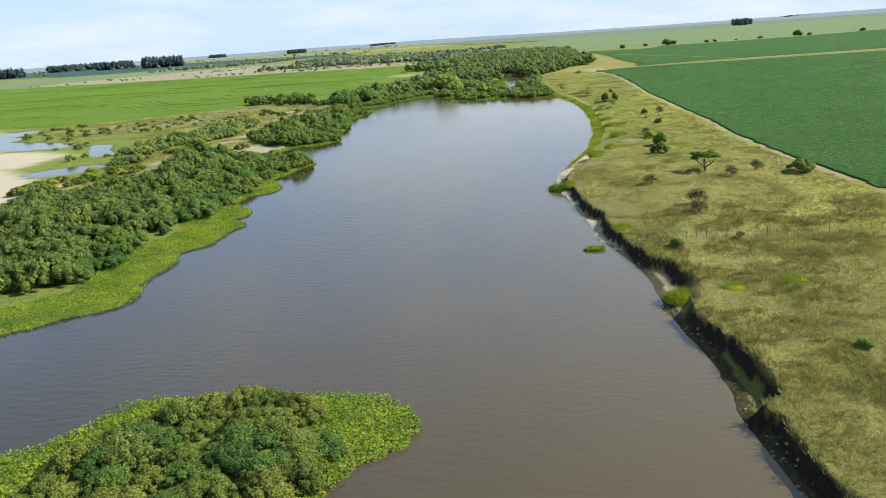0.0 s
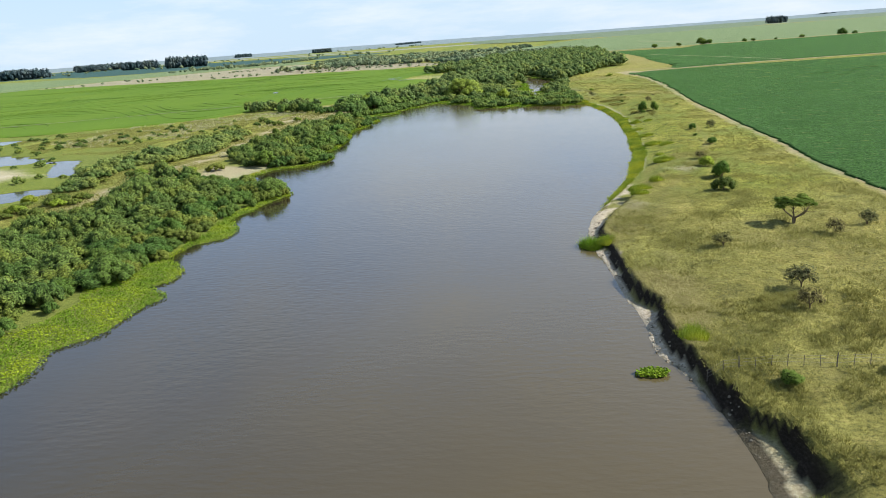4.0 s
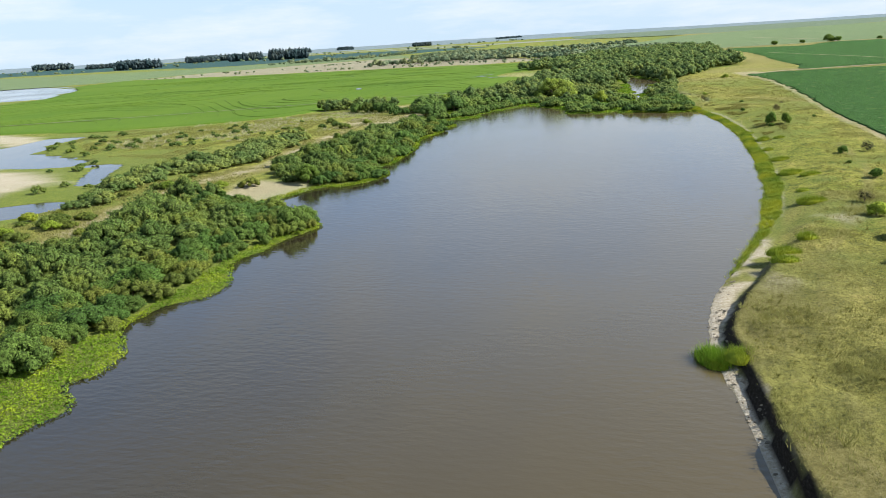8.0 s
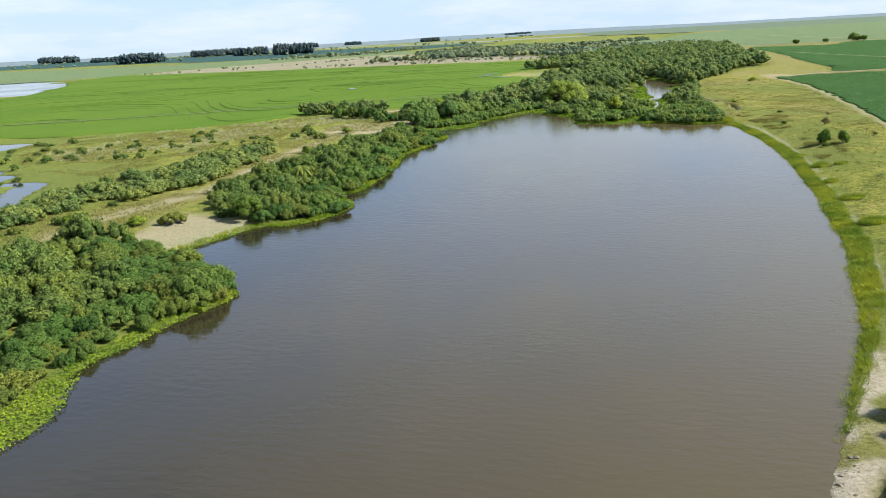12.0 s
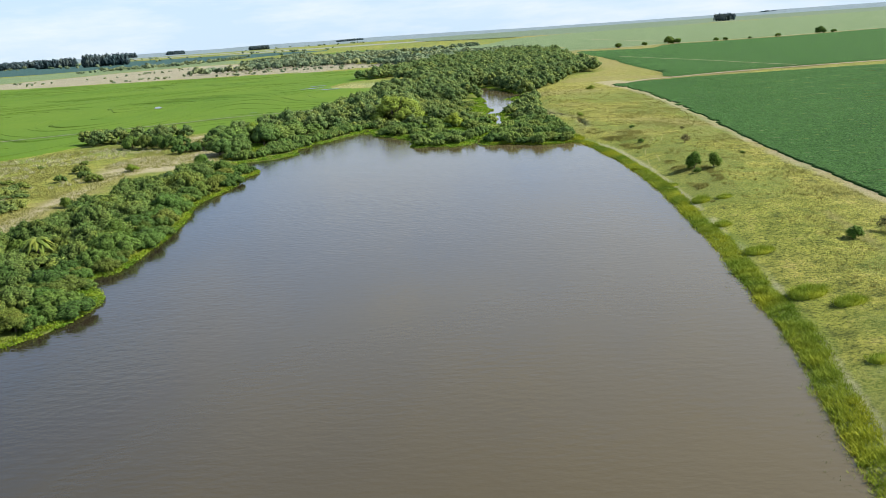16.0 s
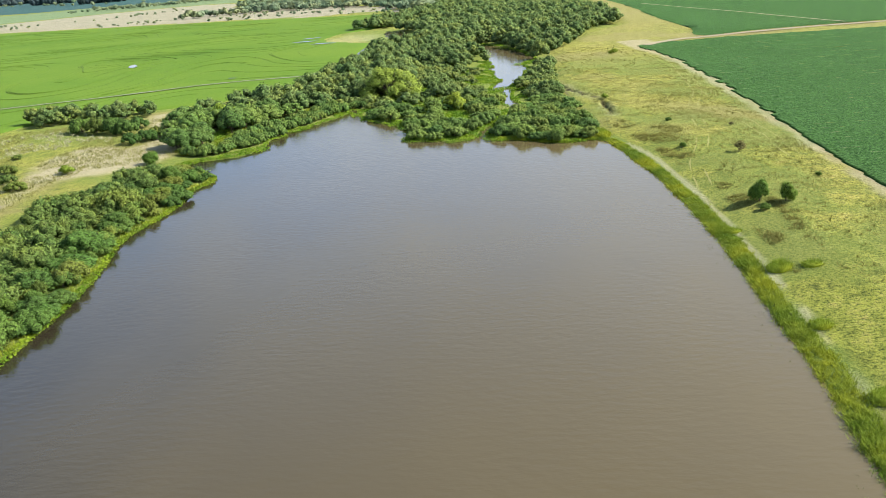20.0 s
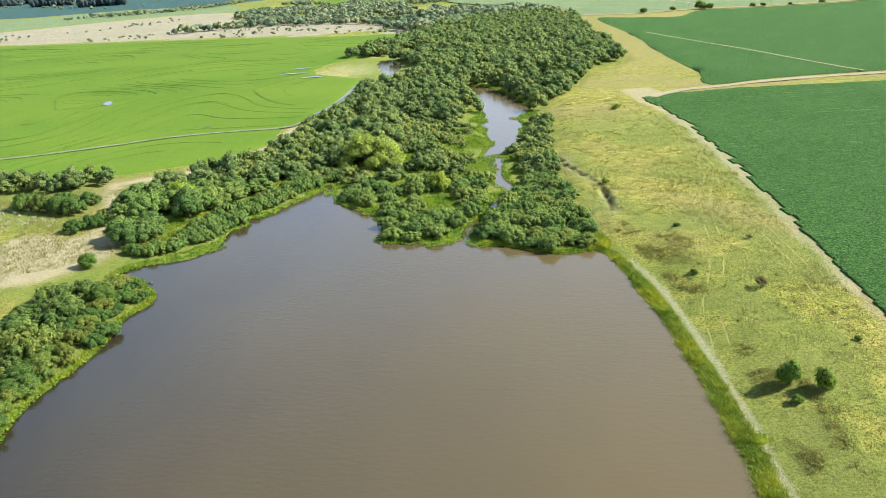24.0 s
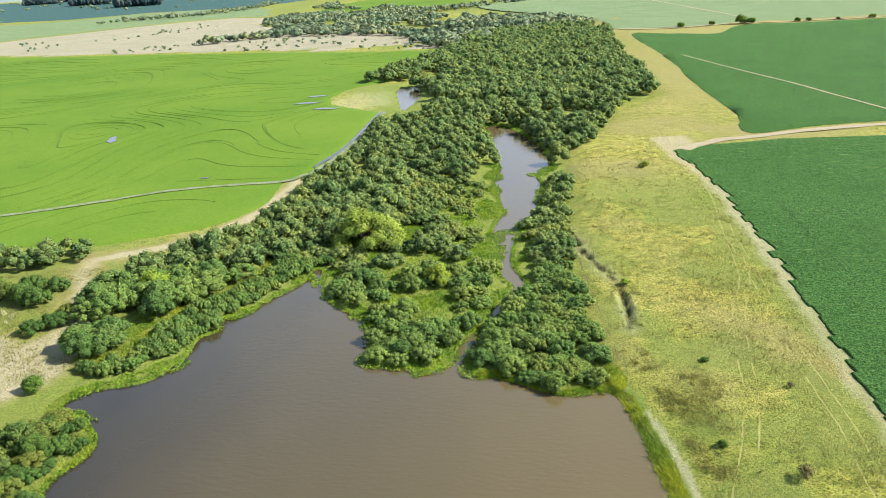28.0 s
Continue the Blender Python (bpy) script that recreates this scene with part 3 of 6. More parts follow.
    sand = np.maximum(sand, west * 0.2 * (1 - smoothstep(-0.5, 0.4, clear_far + (n1 - 0.5))))
    patches = east * smoothstep(0.56, 0.66, n2) * np.interp(y, [150, 165, 205, 225], [0, 1, 0.8, 0]) * smoothstep(4, 6, d) * (1 - smoothstep(9, 15, d))
    sand = np.maximum(sand, 0.8 * patches)
    lush = east * np.interp(y, [150, 172, 190, 340, 420], [0, 0.2, 1, 1, 0.6]) * (1 - smoothstep(2.4, 4.6, d + (n1 - 0.5) * 3))
    lush = np.maximum(lush, 0.8 * west * (1 - smoothstep(8, 30, d + (n2 - 0.5) * 30)))
    lush = np.maximum(lush, 0.75 * west * (0.25 + 0.75 * smoothstep(0.42, 0.58, n3)))
    lush = np.maximum(lush, 0.62 * east * smoothstep(0.42, 0.58, n2) * np.interp(y, [140, 180, 440, 480], [0, 1, 1, 0]))
    dry = np.clip(smoothstep(0.5, 0.7, n3) * 0.7 + east * 0.45 * smoothstep(0.5, 0.7, n2), 0, 1)
    dry = np.maximum(dry, 0.75 * east * smoothstep(480, 640, y))
    dry = np.maximum(dry, 0.3 * east * (1 - smoothstep(12, 20, np.hypot(x - 33, y - 156) + (n2 - 0.5) * 8)))
    dry = np.maximum(dry, 0.95 * soft(DIRT_TRACK, 8.0) * smoothstep(0.3, 0.5, n2 + 0.1))
    dry = np.maximum(dry, west * 0.95 * (1 - smoothstep(-2, 4, np.minimum(bay, clear) + (n1 - 0.5) * 8)))
    dry = np.maximum(dry, 0.9 * margin)
    dry = np.maximum(dry, 0.7 * soft(HERD_PATH, 1.2))
    dry = np.maximum(dry, 0.55 * east * (y < 200) * smoothstep(0.42, 0.6, n3 + 0.1))
    sand = np.maximum(sand, 0.42 * (1 - smoothstep(1.0, 3.0, to_line(x, y, DIRT_TRACK) + (n1 - 0.5) * 3)) * (y > 398))
    sand = np.maximum(sand, 0.38 * soft(SHORE_PATH, 0.75) * smoothstep(0.36, 0.52, n2 + 0.06))
    lush = lush * (1 - 0.9 * soft(DIRT_TRACK, 8.0)) * (1 - 0.9 * west * smoothstep(3, 8, d) * (1 - smoothstep(-2, 4, np.minimum(bay, clear) + (n1 - 0.5) * 8)))
    sand = np.maximum(sand, 0.14 * soft(GULLY, 3.2) * smoothstep(0.4, 0.55, n2 + 0.08))
    lush = np.maximum(lush, 0.9 * soft(HOLLOW, 1.6) * smoothstep(0.35, 0.5, n1 + 0.1))
    # mask of the dark earth: bank face, gully, bare specks and water bed
    soil_shade = east * (d > -0.5) * np.interp(y, [-100, 145, 162, 175], [1, 1, 0.5, 0]) * (lift > 0.02) * (lift < 0.93) * (1 - smoothstep(3, 6, d)) * np.interp(y, [69, 72, 76, 79], [1, 0.3, 0.3, 1])
    soil_shade = np.maximum(soil_shade, east * 0.8 * np.interp(y, [-100, 88, 98], [1, 1, 0]) * (d < 1.2))
    soil_shade = np.maximum(soil_shade, 0.85 * soft(GULLY, 1.0) * smoothstep(0.38, 0.5, n1))
    soil_shade = np.maximum(soil_shade, east * 0.2 * smoothstep(0.34, 0.56, n2) * (lift > 0.9) * np.interp(y, [40, 60, 150, 185], [0.6, 1, 1, 0]) * (1 - smoothstep(40, 58, x)))
    soil_shade = np.maximum(soil_shade, (d < 0.0) * 1.0)
    for name, v in (("sand", sand), ("lush", lush), ("dry", dry), ("soil_shade", soil_shade)):
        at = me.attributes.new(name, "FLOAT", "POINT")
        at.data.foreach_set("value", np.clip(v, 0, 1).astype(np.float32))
    ob = new("ground", me)
    return tagged(ob, "flat yellow-green riverside pasture with sandy patches and a cut bank", "ground", kind="structure")


build_ground()


def build_water():
    gx, gy = axis_lines([(-950, -320, 90), (-320, -130, 20), (-130, 60, 6), (60, 180, 20)]), axis_lines([(-300, 30, 30), (30, 620, 8), (620, 1110, 45)])
    x, y = np.meshgrid(gx, gy)
    ny, nx = x.shape
    i = (np.arange(ny - 1)[:, None] * nx + np.arange(nx - 1)).ravel()
    me = mesh_of("water", np.stack([x.ravel(), y.ravel(), np.zeros(x.size)], 1), np.stack([i, i + 1, i + nx + 1, i + nx], 1), WATER, True)
    tagged(new("water", me), "broad still muddy brown river water with fine wind ripples", "water", kind="structure")


build_water()


def sheet(name, outline, z, mat, label, category="field", step=12.0, rough=0.25, drape=False):
    """A crop field: a low uneven block with its own edge, inside a plan outline."""
    line = curve_through(outline, True, step)
    lo, hi = line.min(0), line.max(0)
    x, y = np.meshgrid(np.arange(lo[0], hi[0] + step, step), np.arange(lo[1], hi[1] + step, step))
    ny, nx = x.shape
    x, y = x.ravel(), y.ravel()
    s = signed(x, y, line, step * 3)
    # grid places just outside are pulled to the outline
    e = (s > 0) & (s < step * 1.5)
    for k in np.where(e)[0]:
        q = line[np.argmin((line[:, 0] - x[k]) ** 2 + (line[:, 1] - y[k]) ** 2)]
        x[k], y[k] = q
    ok = (s <= 0) | e
    h = z + rough * (grain(x, y, step * 2, 2) - 0.5)
    h = np.where(e, z - 0.45, h)
    i = (np.arange(ny - 1)[:, None] * nx + np.arange(nx - 1)).ravel()
    f = np.stack([i, i + 1, i + nx + 1, i + nx], 1)
    f = f[ok[f].all(1) & (s[f] <= 0).any(1)]
    me = mesh_of(name, np.stack([x, y, h], 1), f, mat, True)
    return tagged(new(name, me), label, category, kind="structure")


sheet("rice_field", RICE_EDGE, 1.15, RICE, "bright green rice paddy with winding levees", "field", 5.0, 0.2)
sheet("soy_field_far", [(131, 512), (155, 519), (188, 524), (230, 525), (290, 525), (500, 538), (900, 570), (900, 1022), (400, 922), (355, 918), (318, 916), (270, 922), (250, 900), (225, 862), (190, 880), (163, 890), (153, 737), (147, 673), (141, 615), (136.5, 545), (131, 528)], 2.5, SOY,
      "dark green soybean field", "field", 8.0, 0.2)
sheet("tan_field", [(30, 850), (-75, 875), (-180, 912), (-290, 942), (-410, 972), (-500, 1008), (-610, 1040), (-590, 1165), (-520, 1290), (-440, 1400), (-360, 1450), (-290, 1410), (-240, 1230), (-120, 1130), (-30, 1000), (30, 920)], 0.85, TAN_FIELD, "dry tan pasture dotted with small bushes", "field", 20.0, 0.2)
sheet("pale_field_east", [(158, 945), (190, 930), (213, 930), (245, 938), (272, 940), (318, 934), (355, 936), (400, 938), (900, 1038), (2600, 1400), (2600, 2600), (900, 2300), (330, 2100), (130, 1560), (40, 1440), (60, 1300), (140, 1130), (165, 1010)], 2.3, HAZY_PALE_CROP, "pale green young crop field with haze in its colour", "field", 40.0, 0.2)
sheet("grey_field_north", [(350, 2150), (900, 2350), (2600, 2650), (3300, 3600), (3300, 4700), (400, 4700), (0, 3000)], 2.3, HAZY_CROP, "distant green field greyed by haze in its colour", "field", 150.0, 0.2)
sheet("green_field_west", [(-620, 1045), (-600, 1170), (-530, 1300), (-450, 1412), (-370, 1465), (-300, 1440), (-330, 1620), (-420, 1800), (-620, 1790), (-740, 1640), (-900, 1640), (-1700, 1900), (-1700, 1500), (-1000, 1000), (-640, 1000)], 0.85, HAZY_PALE_CROP, "green pasture behind the rice", "field", 40.0, 0.2)
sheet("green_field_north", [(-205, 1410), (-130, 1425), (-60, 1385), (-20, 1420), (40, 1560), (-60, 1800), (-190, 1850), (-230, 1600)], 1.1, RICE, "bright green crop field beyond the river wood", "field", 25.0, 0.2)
# the stretch under cloud shadow, painted as a dark field
sheet("dark_field_west", [(-760, 1660), (-630, 1800), (-430, 1830), (-350, 2000), (-250, 2300), (-800, 2800), (-2400, 3600), (-3800, 4600), (-4600, 3800), (-2300, 2350), (-1150, 1930), (-900, 1680)], 0.9, SHADED_CROP, "distant field coloured dark for cloud shadow and blue for haze", "field", 80.0, 0.2)


def soy_strips():
    """The near soybean field in planter passes whose ends step along the pasture."""
    field = thing("soy_field", "dark green soybean field with a stepped edge", "field", kind="structure")
    us = np.concatenate([[0, 0.12, 0.3, 0.6], np.arange(1, 3, 0.5), np.arange(3, 40, 1.6), np.arange(40, 120, 4), np.arange(120, 760, 20)])
    vs = np.array([0, 0.1, 0.7, 1.4, 2.1, 2.8, 3.4, 4.0, 4.1])
    for k in range(118):
        v0 = 20 + 4.1 * k
        e = float(np.interp(v0 + 2, SOY_EDGE[:, 1], SOY_EDGE[:, 0]))
        step = np.interp(v0, [200, 330, 380, 440, 480], [0.3, 0.4, 1.0, 0.9, 0.4])
        start = e + (0.0 if k % 2 else step * random.choice((0.05, 0.3, 0.7, 0.95, 1.1))) + random.uniform(-0.9, 0.9) * step
        u, v = np.meshgrid(us + start, vs + v0)
        x = u + 0.35 * (grain(v * 1.0, u * 0 + 3.0, 1.5, 2) - 0.5) * (u < start + 3)
        y = v - 0.035 * (u - 80)
        lip = smoothstep(0, 0.2, u - start)
        if step > 0.6 and k % 2:
            lip = lip * np.maximum(smoothstep(0, 0.12, np.minimum(v - v0, v0 + 4.1 - v)), smoothstep(step - 0.5, step + 0.5, u - start))
        h = 1.8 + 0.34 * lip + 0.26 * (grain(x, y, 1.3, 2) - 0.5)
        keep = y < np.interp(x, *SOY_NORTH)
        n2, n1 = u.shape
        i = (np.arange(n2 - 1)[:, None] * n1 + np.arange(n1 - 1)).ravel()
        f = np.stack([i, i + 1, i + n1 + 1, i + n1], 1)
        f = f[keep.ravel()[f].all(1)]
        if len(f):
            part("crop_strip", mesh_of("crop_strip", np.stack([x.ravel(), y.ravel(), h.ravel()], 1), f, SOY), field)


soy_strips()


def road(name, line, width, mat, lift, label, seed=1):
    c = curve_through(line, step=3)
    xy, f = strip(c, width, 0.5, seed)
    z = ground_z(xy[:, 0], xy[:, 1]) + lift if lift < 0.2 else np.full(len(xy), lift)
    tagged(new(name, mesh_of(name, np.column_stack([xy, z]), f, mat, True)), label, "track", kind="structure")


road("farm_road", [(100, 492), (110, 500), (119, 505), (131, 507), (155, 514), (188, 518), (230, 519), (290, 519), (500, 533), (900, 562)], 4.2, DIRT, 2.2, "pale dirt farm road between soybean fields")
road("field_lane", [(165, 738), (176, 668), (186, 614), (191, 575), (196, 541), (199, 524)], 1.3, DIRT, 2.66, "narrow dirt lane through the soybean field")
road("rice_levee_road", [(-300, 396), (-200, 421), (-122, 449), (-107, 454.5), (-92, 461.5), (-76, 469.5), (-57, 473), (-39, 475), (-34.5, 480), (-29, 491), (-22.5, 527), (-18.8, 570), (-16.5, 594)], 2.4, LEVEE_ROAD, 1.36, "pale levee road beside an irrigation ditch", 2)
road("east_lane", [(160, 938), (190, 923), (213, 922), (245, 931), (270, 933), (318, 927), (355, 929), (400, 932), (900, 1032)], 5, DIRT, 2.66, "dirt lane with a line of bushes", 3)
road("field_path", [(280, 1335), (286, 1200), (287, 1137), (291, 1014), (280, 940)], 3, DIRT, 2.5, "pale track across the young crop", 4)

# ---- plants ----


def leaf_quads(center, normal, size, r, lean=0.55):
    """Bent four-cornered leaf sprays: arrays of centres and outward ways."""
    n = len(center)
    nrm = normal + lean * r.normal(size=(n, 3))
    nrm /= np.linalg.norm(nrm, axis=1)[:, None] + 1e-9
    t = np.cross(nrm, r.normal(size=(n, 3)))
    t /= np.linalg.norm(t, axis=1)[:, None] + 1e-9
    b = np.cross(nrm, t)
    s = (size * (0.6 + 0.8 * r.random(n)))[:, None]
    droop = nrm * s * 0.35
    v = np.stack([center + t * s, center + b * s * 0.7 + droop * 0.4, center - t * s * 0.8, center - b * s * 0.7 + droop], 1)
    return v.reshape(-1, 3), np.arange(4 * n).reshape(n, 4)


def leaf_tris(center, normal, size, r, lean=0.4):
    """Small three-cornered leaf sprays."""
    n = len(center)
    nrm = normal + lean * r.normal(size=(n, 3))
    nrm /= np.linalg.norm(nrm, axis=1)[:, None] + 1e-9
    t = np.cross(nrm, r.normal(size=(n, 3)))
    t /= np.linalg.norm(t, axis=1)[:, None] + 1e-9
    b = np.cross(nrm, t)
    s = (size * (0.6 + 0.9 * r.random(n)))[:, None]
    v = np.stack([center + t * s * 1.25, center - t * s * 0.6 + b * s * 0.8, center - t * s * 0.6 - b * s * 0.8 + nrm * s * 0.3], 1)
    return v.reshape(-1, 3), np.arange(3 * n).reshape(n, 3)


def blob_set(r, count, spread, low, high, size):
    """Places and radii of the lumps of a crown in a unit dome, large lumps with smaller ones on them."""
    out = []
    for k in range(count):
        a, q = 2 * math.pi * (k * 0.382 + 0.1 * r.random()), math.sqrt((k + 0.5) / count)
        z = low + (high - low) * (1 - q * q) + 0.12 * (r.random() - 0.5)
        rad = size * (0.55 + 0.75 * r.random())
        out.append((spread * q * math.cos(a), spread * q * math.sin(a), z, rad))
        for _ in range(3):
            d = r.normal(size=3) + (math.cos(a) * q, math.sin(a) * q, 0.7)
            d /= np.linalg.norm(d)
            out.append((out[k * 4][0] + d[0] * rad * 0.85, out[k * 4][1] + d[1] * rad * 0.85, z + d[2] * rad * 0.7, rad * (0.35 + 0.25 * r.random())))
    return np.array(out)


def crown_arrays(r, blobs, leaves, leaf, flat=0.85, lean=0.26, under=-0.35):
    """Leaf sprays over the shells of the lumps, those inside other lumps left out: corners, faces and rounded normals."""
    weight = blobs[:, 3] ** 2
    pick = r.choice(len(blobs), int(leaves * 2.6), p=weight / weight.sum())
    d = r.normal(size=(len(pick), 3))
    d /= np.linalg.norm(d, axis=1)[:, None]
    d = d[(ok := d[:, 2] > under)]
    pick = pick[ok]
    rad = blobs[pick, 3] * (0.82 + 0.2 * r.random(len(pick)) + 0.42 * r.random(len(pick)) ** 4)
    c = blobs[pick, :3] + d * rad[:, None] * (1, 1, flat)
    deep = np.zeros(len(c), bool)
    for bx, by, bz, br in blobs:
        deep |= np.linalg.norm((c - (bx, by, bz)) / (1, 1, flat), axis=1) < br * 0.7
    c, d = c[~deep][:leaves], d[~deep][:leaves]
    round_way = d + 0.45 * (c - blobs[:, :3].mean(0)) + 0.16 * r.normal(size=d.shape) + (0, 0, 0.25)
    round_way /= np.linalg.norm(round_way, axis=1)[:, None] + 1e-9
    d[:, 2] += 0.25
    v, f = leaf_tris(c, d, leaf, r, lean)
    return v, f, np.repeat(round_way, 3, axis=0)


def core_arrays(blobs, scale, flat=0.85):
    """The leafy inner lumps that close the crown to light."""
    verts, faces, ways = [], [], []
    bm = bmesh.new()
    bmesh.ops.create_icosphere(bm, subdivisions=2, radius=1)
    bv = np.array([v.co[:] for v in bm.verts])
    bf = np.array([[v.index for v in f.verts] for f in bm.faces])
    bm.free()
    for k, (bx, by, bz, br) in enumerate(blobs):
        rough = 0.86 + 0.3 * TABLE[(np.arange(len(bv)) * 7 + k * 31) % 256, k % 256][:, None]
        verts.append(bv * rough * (br * scale, br * scale, br * scale * flat) + (bx, by, bz))
        faces.append(bf + k * len(bv))
        ways.append(bv)
    return np.concatenate(verts), np.concatenate(faces), np.concatenate(ways)


def small_core(blobs, scale):
    """Inner lumps of few faces, for plants far off."""
    bm = bmesh.new()
    bmesh.ops.create_icosphere(bm, subdivisions=1, radius=1)
    bv = np.array([v.co[:] for v in bm.verts])
    bf = np.array([[v.index for v in f.verts] for f in bm.faces])
    bm.free()
    return (np.concatenate([bv * (q[3] * scale, q[3] * scale, q[3] * scale * 0.85) + q[:3] for q in blobs]),
            np.concatenate([bf + k * len(bv) for k in range(len(blobs))]), np.concatenate([bv] * len(blobs)))


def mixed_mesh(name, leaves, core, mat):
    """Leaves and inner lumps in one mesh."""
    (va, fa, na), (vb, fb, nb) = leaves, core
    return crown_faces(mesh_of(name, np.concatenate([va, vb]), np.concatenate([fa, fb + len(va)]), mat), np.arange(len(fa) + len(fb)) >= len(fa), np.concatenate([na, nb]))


def limb_arrays(paths):
    """Tapered five-sided limbs along paths of (x, y, z, radius)."""
    verts, faces = [], []
    base = 0
    for p in paths:
        p = np.array(p, float)
        k = 5
        for i, (x, y, z, rad) in enumerate(p):
            a = np.arange(k) * 2 * math.pi / k
            ahead = p[min(i + 1, len(p) - 1), :3] - p[max(i - 1, 0), :3]
            ahead /= np.linalg.norm(ahead) + 1e-9
            s = np.cross(ahead, (0.3, 0.9, 0.1))
            s /= np.linalg.norm(s) + 1e-9
            t = np.cross(ahead, s)
            verts.append(np.array([x, y, z]) + rad * (np.cos(a)[:, None] * s + np.sin(a)[:, None] * t))
        for i in range(len(p) - 1):
            for j in range(k):
                faces.append((base + i * k + j, base + i * k + (j + 1) % k, base + (i + 1) * k + (j + 1) % k, base + (i + 1) * k + j))
        base += len(p) * k
    return np.concatenate(verts), np.array(faces)


def branching(r, height, reach, count, thick, split=2):
    """A trunk that forks into limbs, each ending near the crown."""
    paths = []
    for k in range(count):
        a = 2 * math.pi * (k + 0.4 * r.random()) / count
        q = reach * (0.5 + 0.5 * r.random())
        tip = np.array([q * math.cos(a), q * math.sin(a), height * (0.85 + 0.2 * r.random())])
        fork = np.array([0.1 * q * math.cos(a), 0.1 * q * math.sin(a), height * 0.3])
        bend = (fork + tip) / 2 + np.array([0.1 * q * math.cos(a), 0.1 * q * math.sin(a), -0.04 * height])
        paths.append([(0, 0, -0.05, thick), (*fork, thick * 0.7), (*bend, thick * 0.42), (*tip, thick * 0.12)])
        for _ in range(split):
            t2 = bend + (tip - bend) * 0.7 + r.normal(size=3) * reach * 0.3 * np.array([1, 1, 0.5])
            paths.append([(*bend, thick * 0.35), (*(bend + (t2 - bend) * 0.5 + (0, 0, 0.03 * height)), thick * 0.22), (*t2, thick * 0.07)])
    return limb_arrays(paths)


HIDDEN = []


def plant(kind, seed):
    """One plant as a thing at the origin, about 1 m in radius for shrubs: an Empty with its limbs and crown."""
    r = np.random.default_rng(seed)
    far = kind.startswith("far_")
    kind = kind.replace("far_", "")
    few = 0.6 if far else 1.0
    if kind == "shrub":
        blobs = blob_set(r, 15, 0.84, 0.28, 0.66, 0.29)
        q, core, mat, leaf_n = crown_arrays(r, blobs, int(1500 * few), 0.033 / few ** 0.5, 0.85, 0.28, -0.6), small_core(blobs[::4], 1.0), LEAF_SHRUB, 0
        limbs = branching(r, 0.6, 0.6, 3, 0.035, 0)
        name, label, cat = "shrub", "dense dark green waterside shrub", "shrub"
    elif kind == "olive":
        blobs = blob_set(r, 15, 0.82, 0.3, 0.74, 0.28)
        q, core, mat = crown_arrays(r, blobs, int(1450 * few), 0.033 / few ** 0.5, 0.9, 0.32, -0.6), small_core(blobs[::4], 1.0), LEAF_OLIVE
        limbs = branching(r, 0.7, 0.6, 3, 0.035, 0)
        name, label, cat = "olive_shrub", "olive green leafy bank shrub", "shrub"
    elif kind == "tree":
        blobs = blob_set(r, 16, 0.76, 0.5, 1.25, 0.32)
        q, core, mat = crown_arrays(r, blobs, int(1700 * few), 0.033 / few ** 0.5, 0.85, 0.28, -0.6), small_core(blobs[::4], 1.0), LEAF_TREE
        limbs = branching(r, 1.2, 0.6, 5, 0.06, 1)
        name, label, cat = "tree", "broad dark green riverside tree in the wood", "tree"
    elif kind == "willow":
        blobs = blob_set(r, 24, 0.84, 0.22, 1.1, 0.24)
        q, core, mat = crown_arrays(r, blobs, 9000, 0.022, 0.95, 0.6, -0.6), core_arrays(blobs[::4], 0.72), LEAF_WILLOW
        limbs = branching(r, 1.1, 0.6, 5, 0.06, 1)
        name, label, cat = "willow_tree", "yellow-green willow standing over dark shrubs", "tree"
    elif kind == "umbrella":
        blobs = blob_set(r, 9, 0.78, 0.98, 1.12, 0.25)
        q, core, mat = crown_arrays(r, blobs, 3600, 0.03, 0.6, 0.6, -0.7), core_arrays(blobs[::2], 0.7, 0.5), LEAF_TREE
        limbs = branching(r, 1.0, 0.75, 5, 0.06, 3)
        name, label, cat = "umbrella_tree", "flat-topped thorn tree with open limbs", "tree"
    elif kind == "bare":
        blobs = blob_set(r, 7, 0.6, 0.5, 0.95, 0.34)
        q, core, mat = crown_arrays(r, blobs, 1500, 0.034, 0.9, 1.0, -1.0), small_core(blobs[::4], 0.45), LEAF_GREY
        limbs = branching(r, 0.95, 0.7, 7, 0.028, 4)
        name, label, cat = "bare_bush", "half-bare grey-brown thorn bush in the pasture", "bush"
    elif kind == "bush":
        blobs = blob_set(r, 10, 0.62, 0.3, 1.05, 0.42)
        q, core, mat = crown_arrays(r, blobs, 2600, 0.045, 0.95, 0.32, -0.8), core_arrays(blobs, 0.66), LEAF_TREE
        limbs = branching(r, 0.8, 0.55, 5, 0.05, 1)
        name, label, cat = "bush", "round dark green bush in the pasture", "bush"
    else:
        blobs = blob_set(r, 8, 0.68, 0.35, 0.8, 0.36)
        q, core, mat = crown_arrays(r, blobs, 2500, 0.043, 0.9, 0.45, -0.7), core_arrays(blobs, 0.66), LEAF_LIME
        limbs = branching(r, 0.7, 0.6, 5, 0.04, 1)
        name, label, cat = "lime_bush", "bright yellow-green bush in dry grass", "bush"
    if far:
        mat = LEAF_SHORE_OLIVE if kind == "olive" else LEAF_SHORE
    ob = thing(name, label, cat)
    part("limbs", mesh_of("limbs", *limbs, BARK), ob)
    part("crown", mixed_mesh("crown", q, core, mat), ob)
    HIDDEN.append(ob)
    return ob


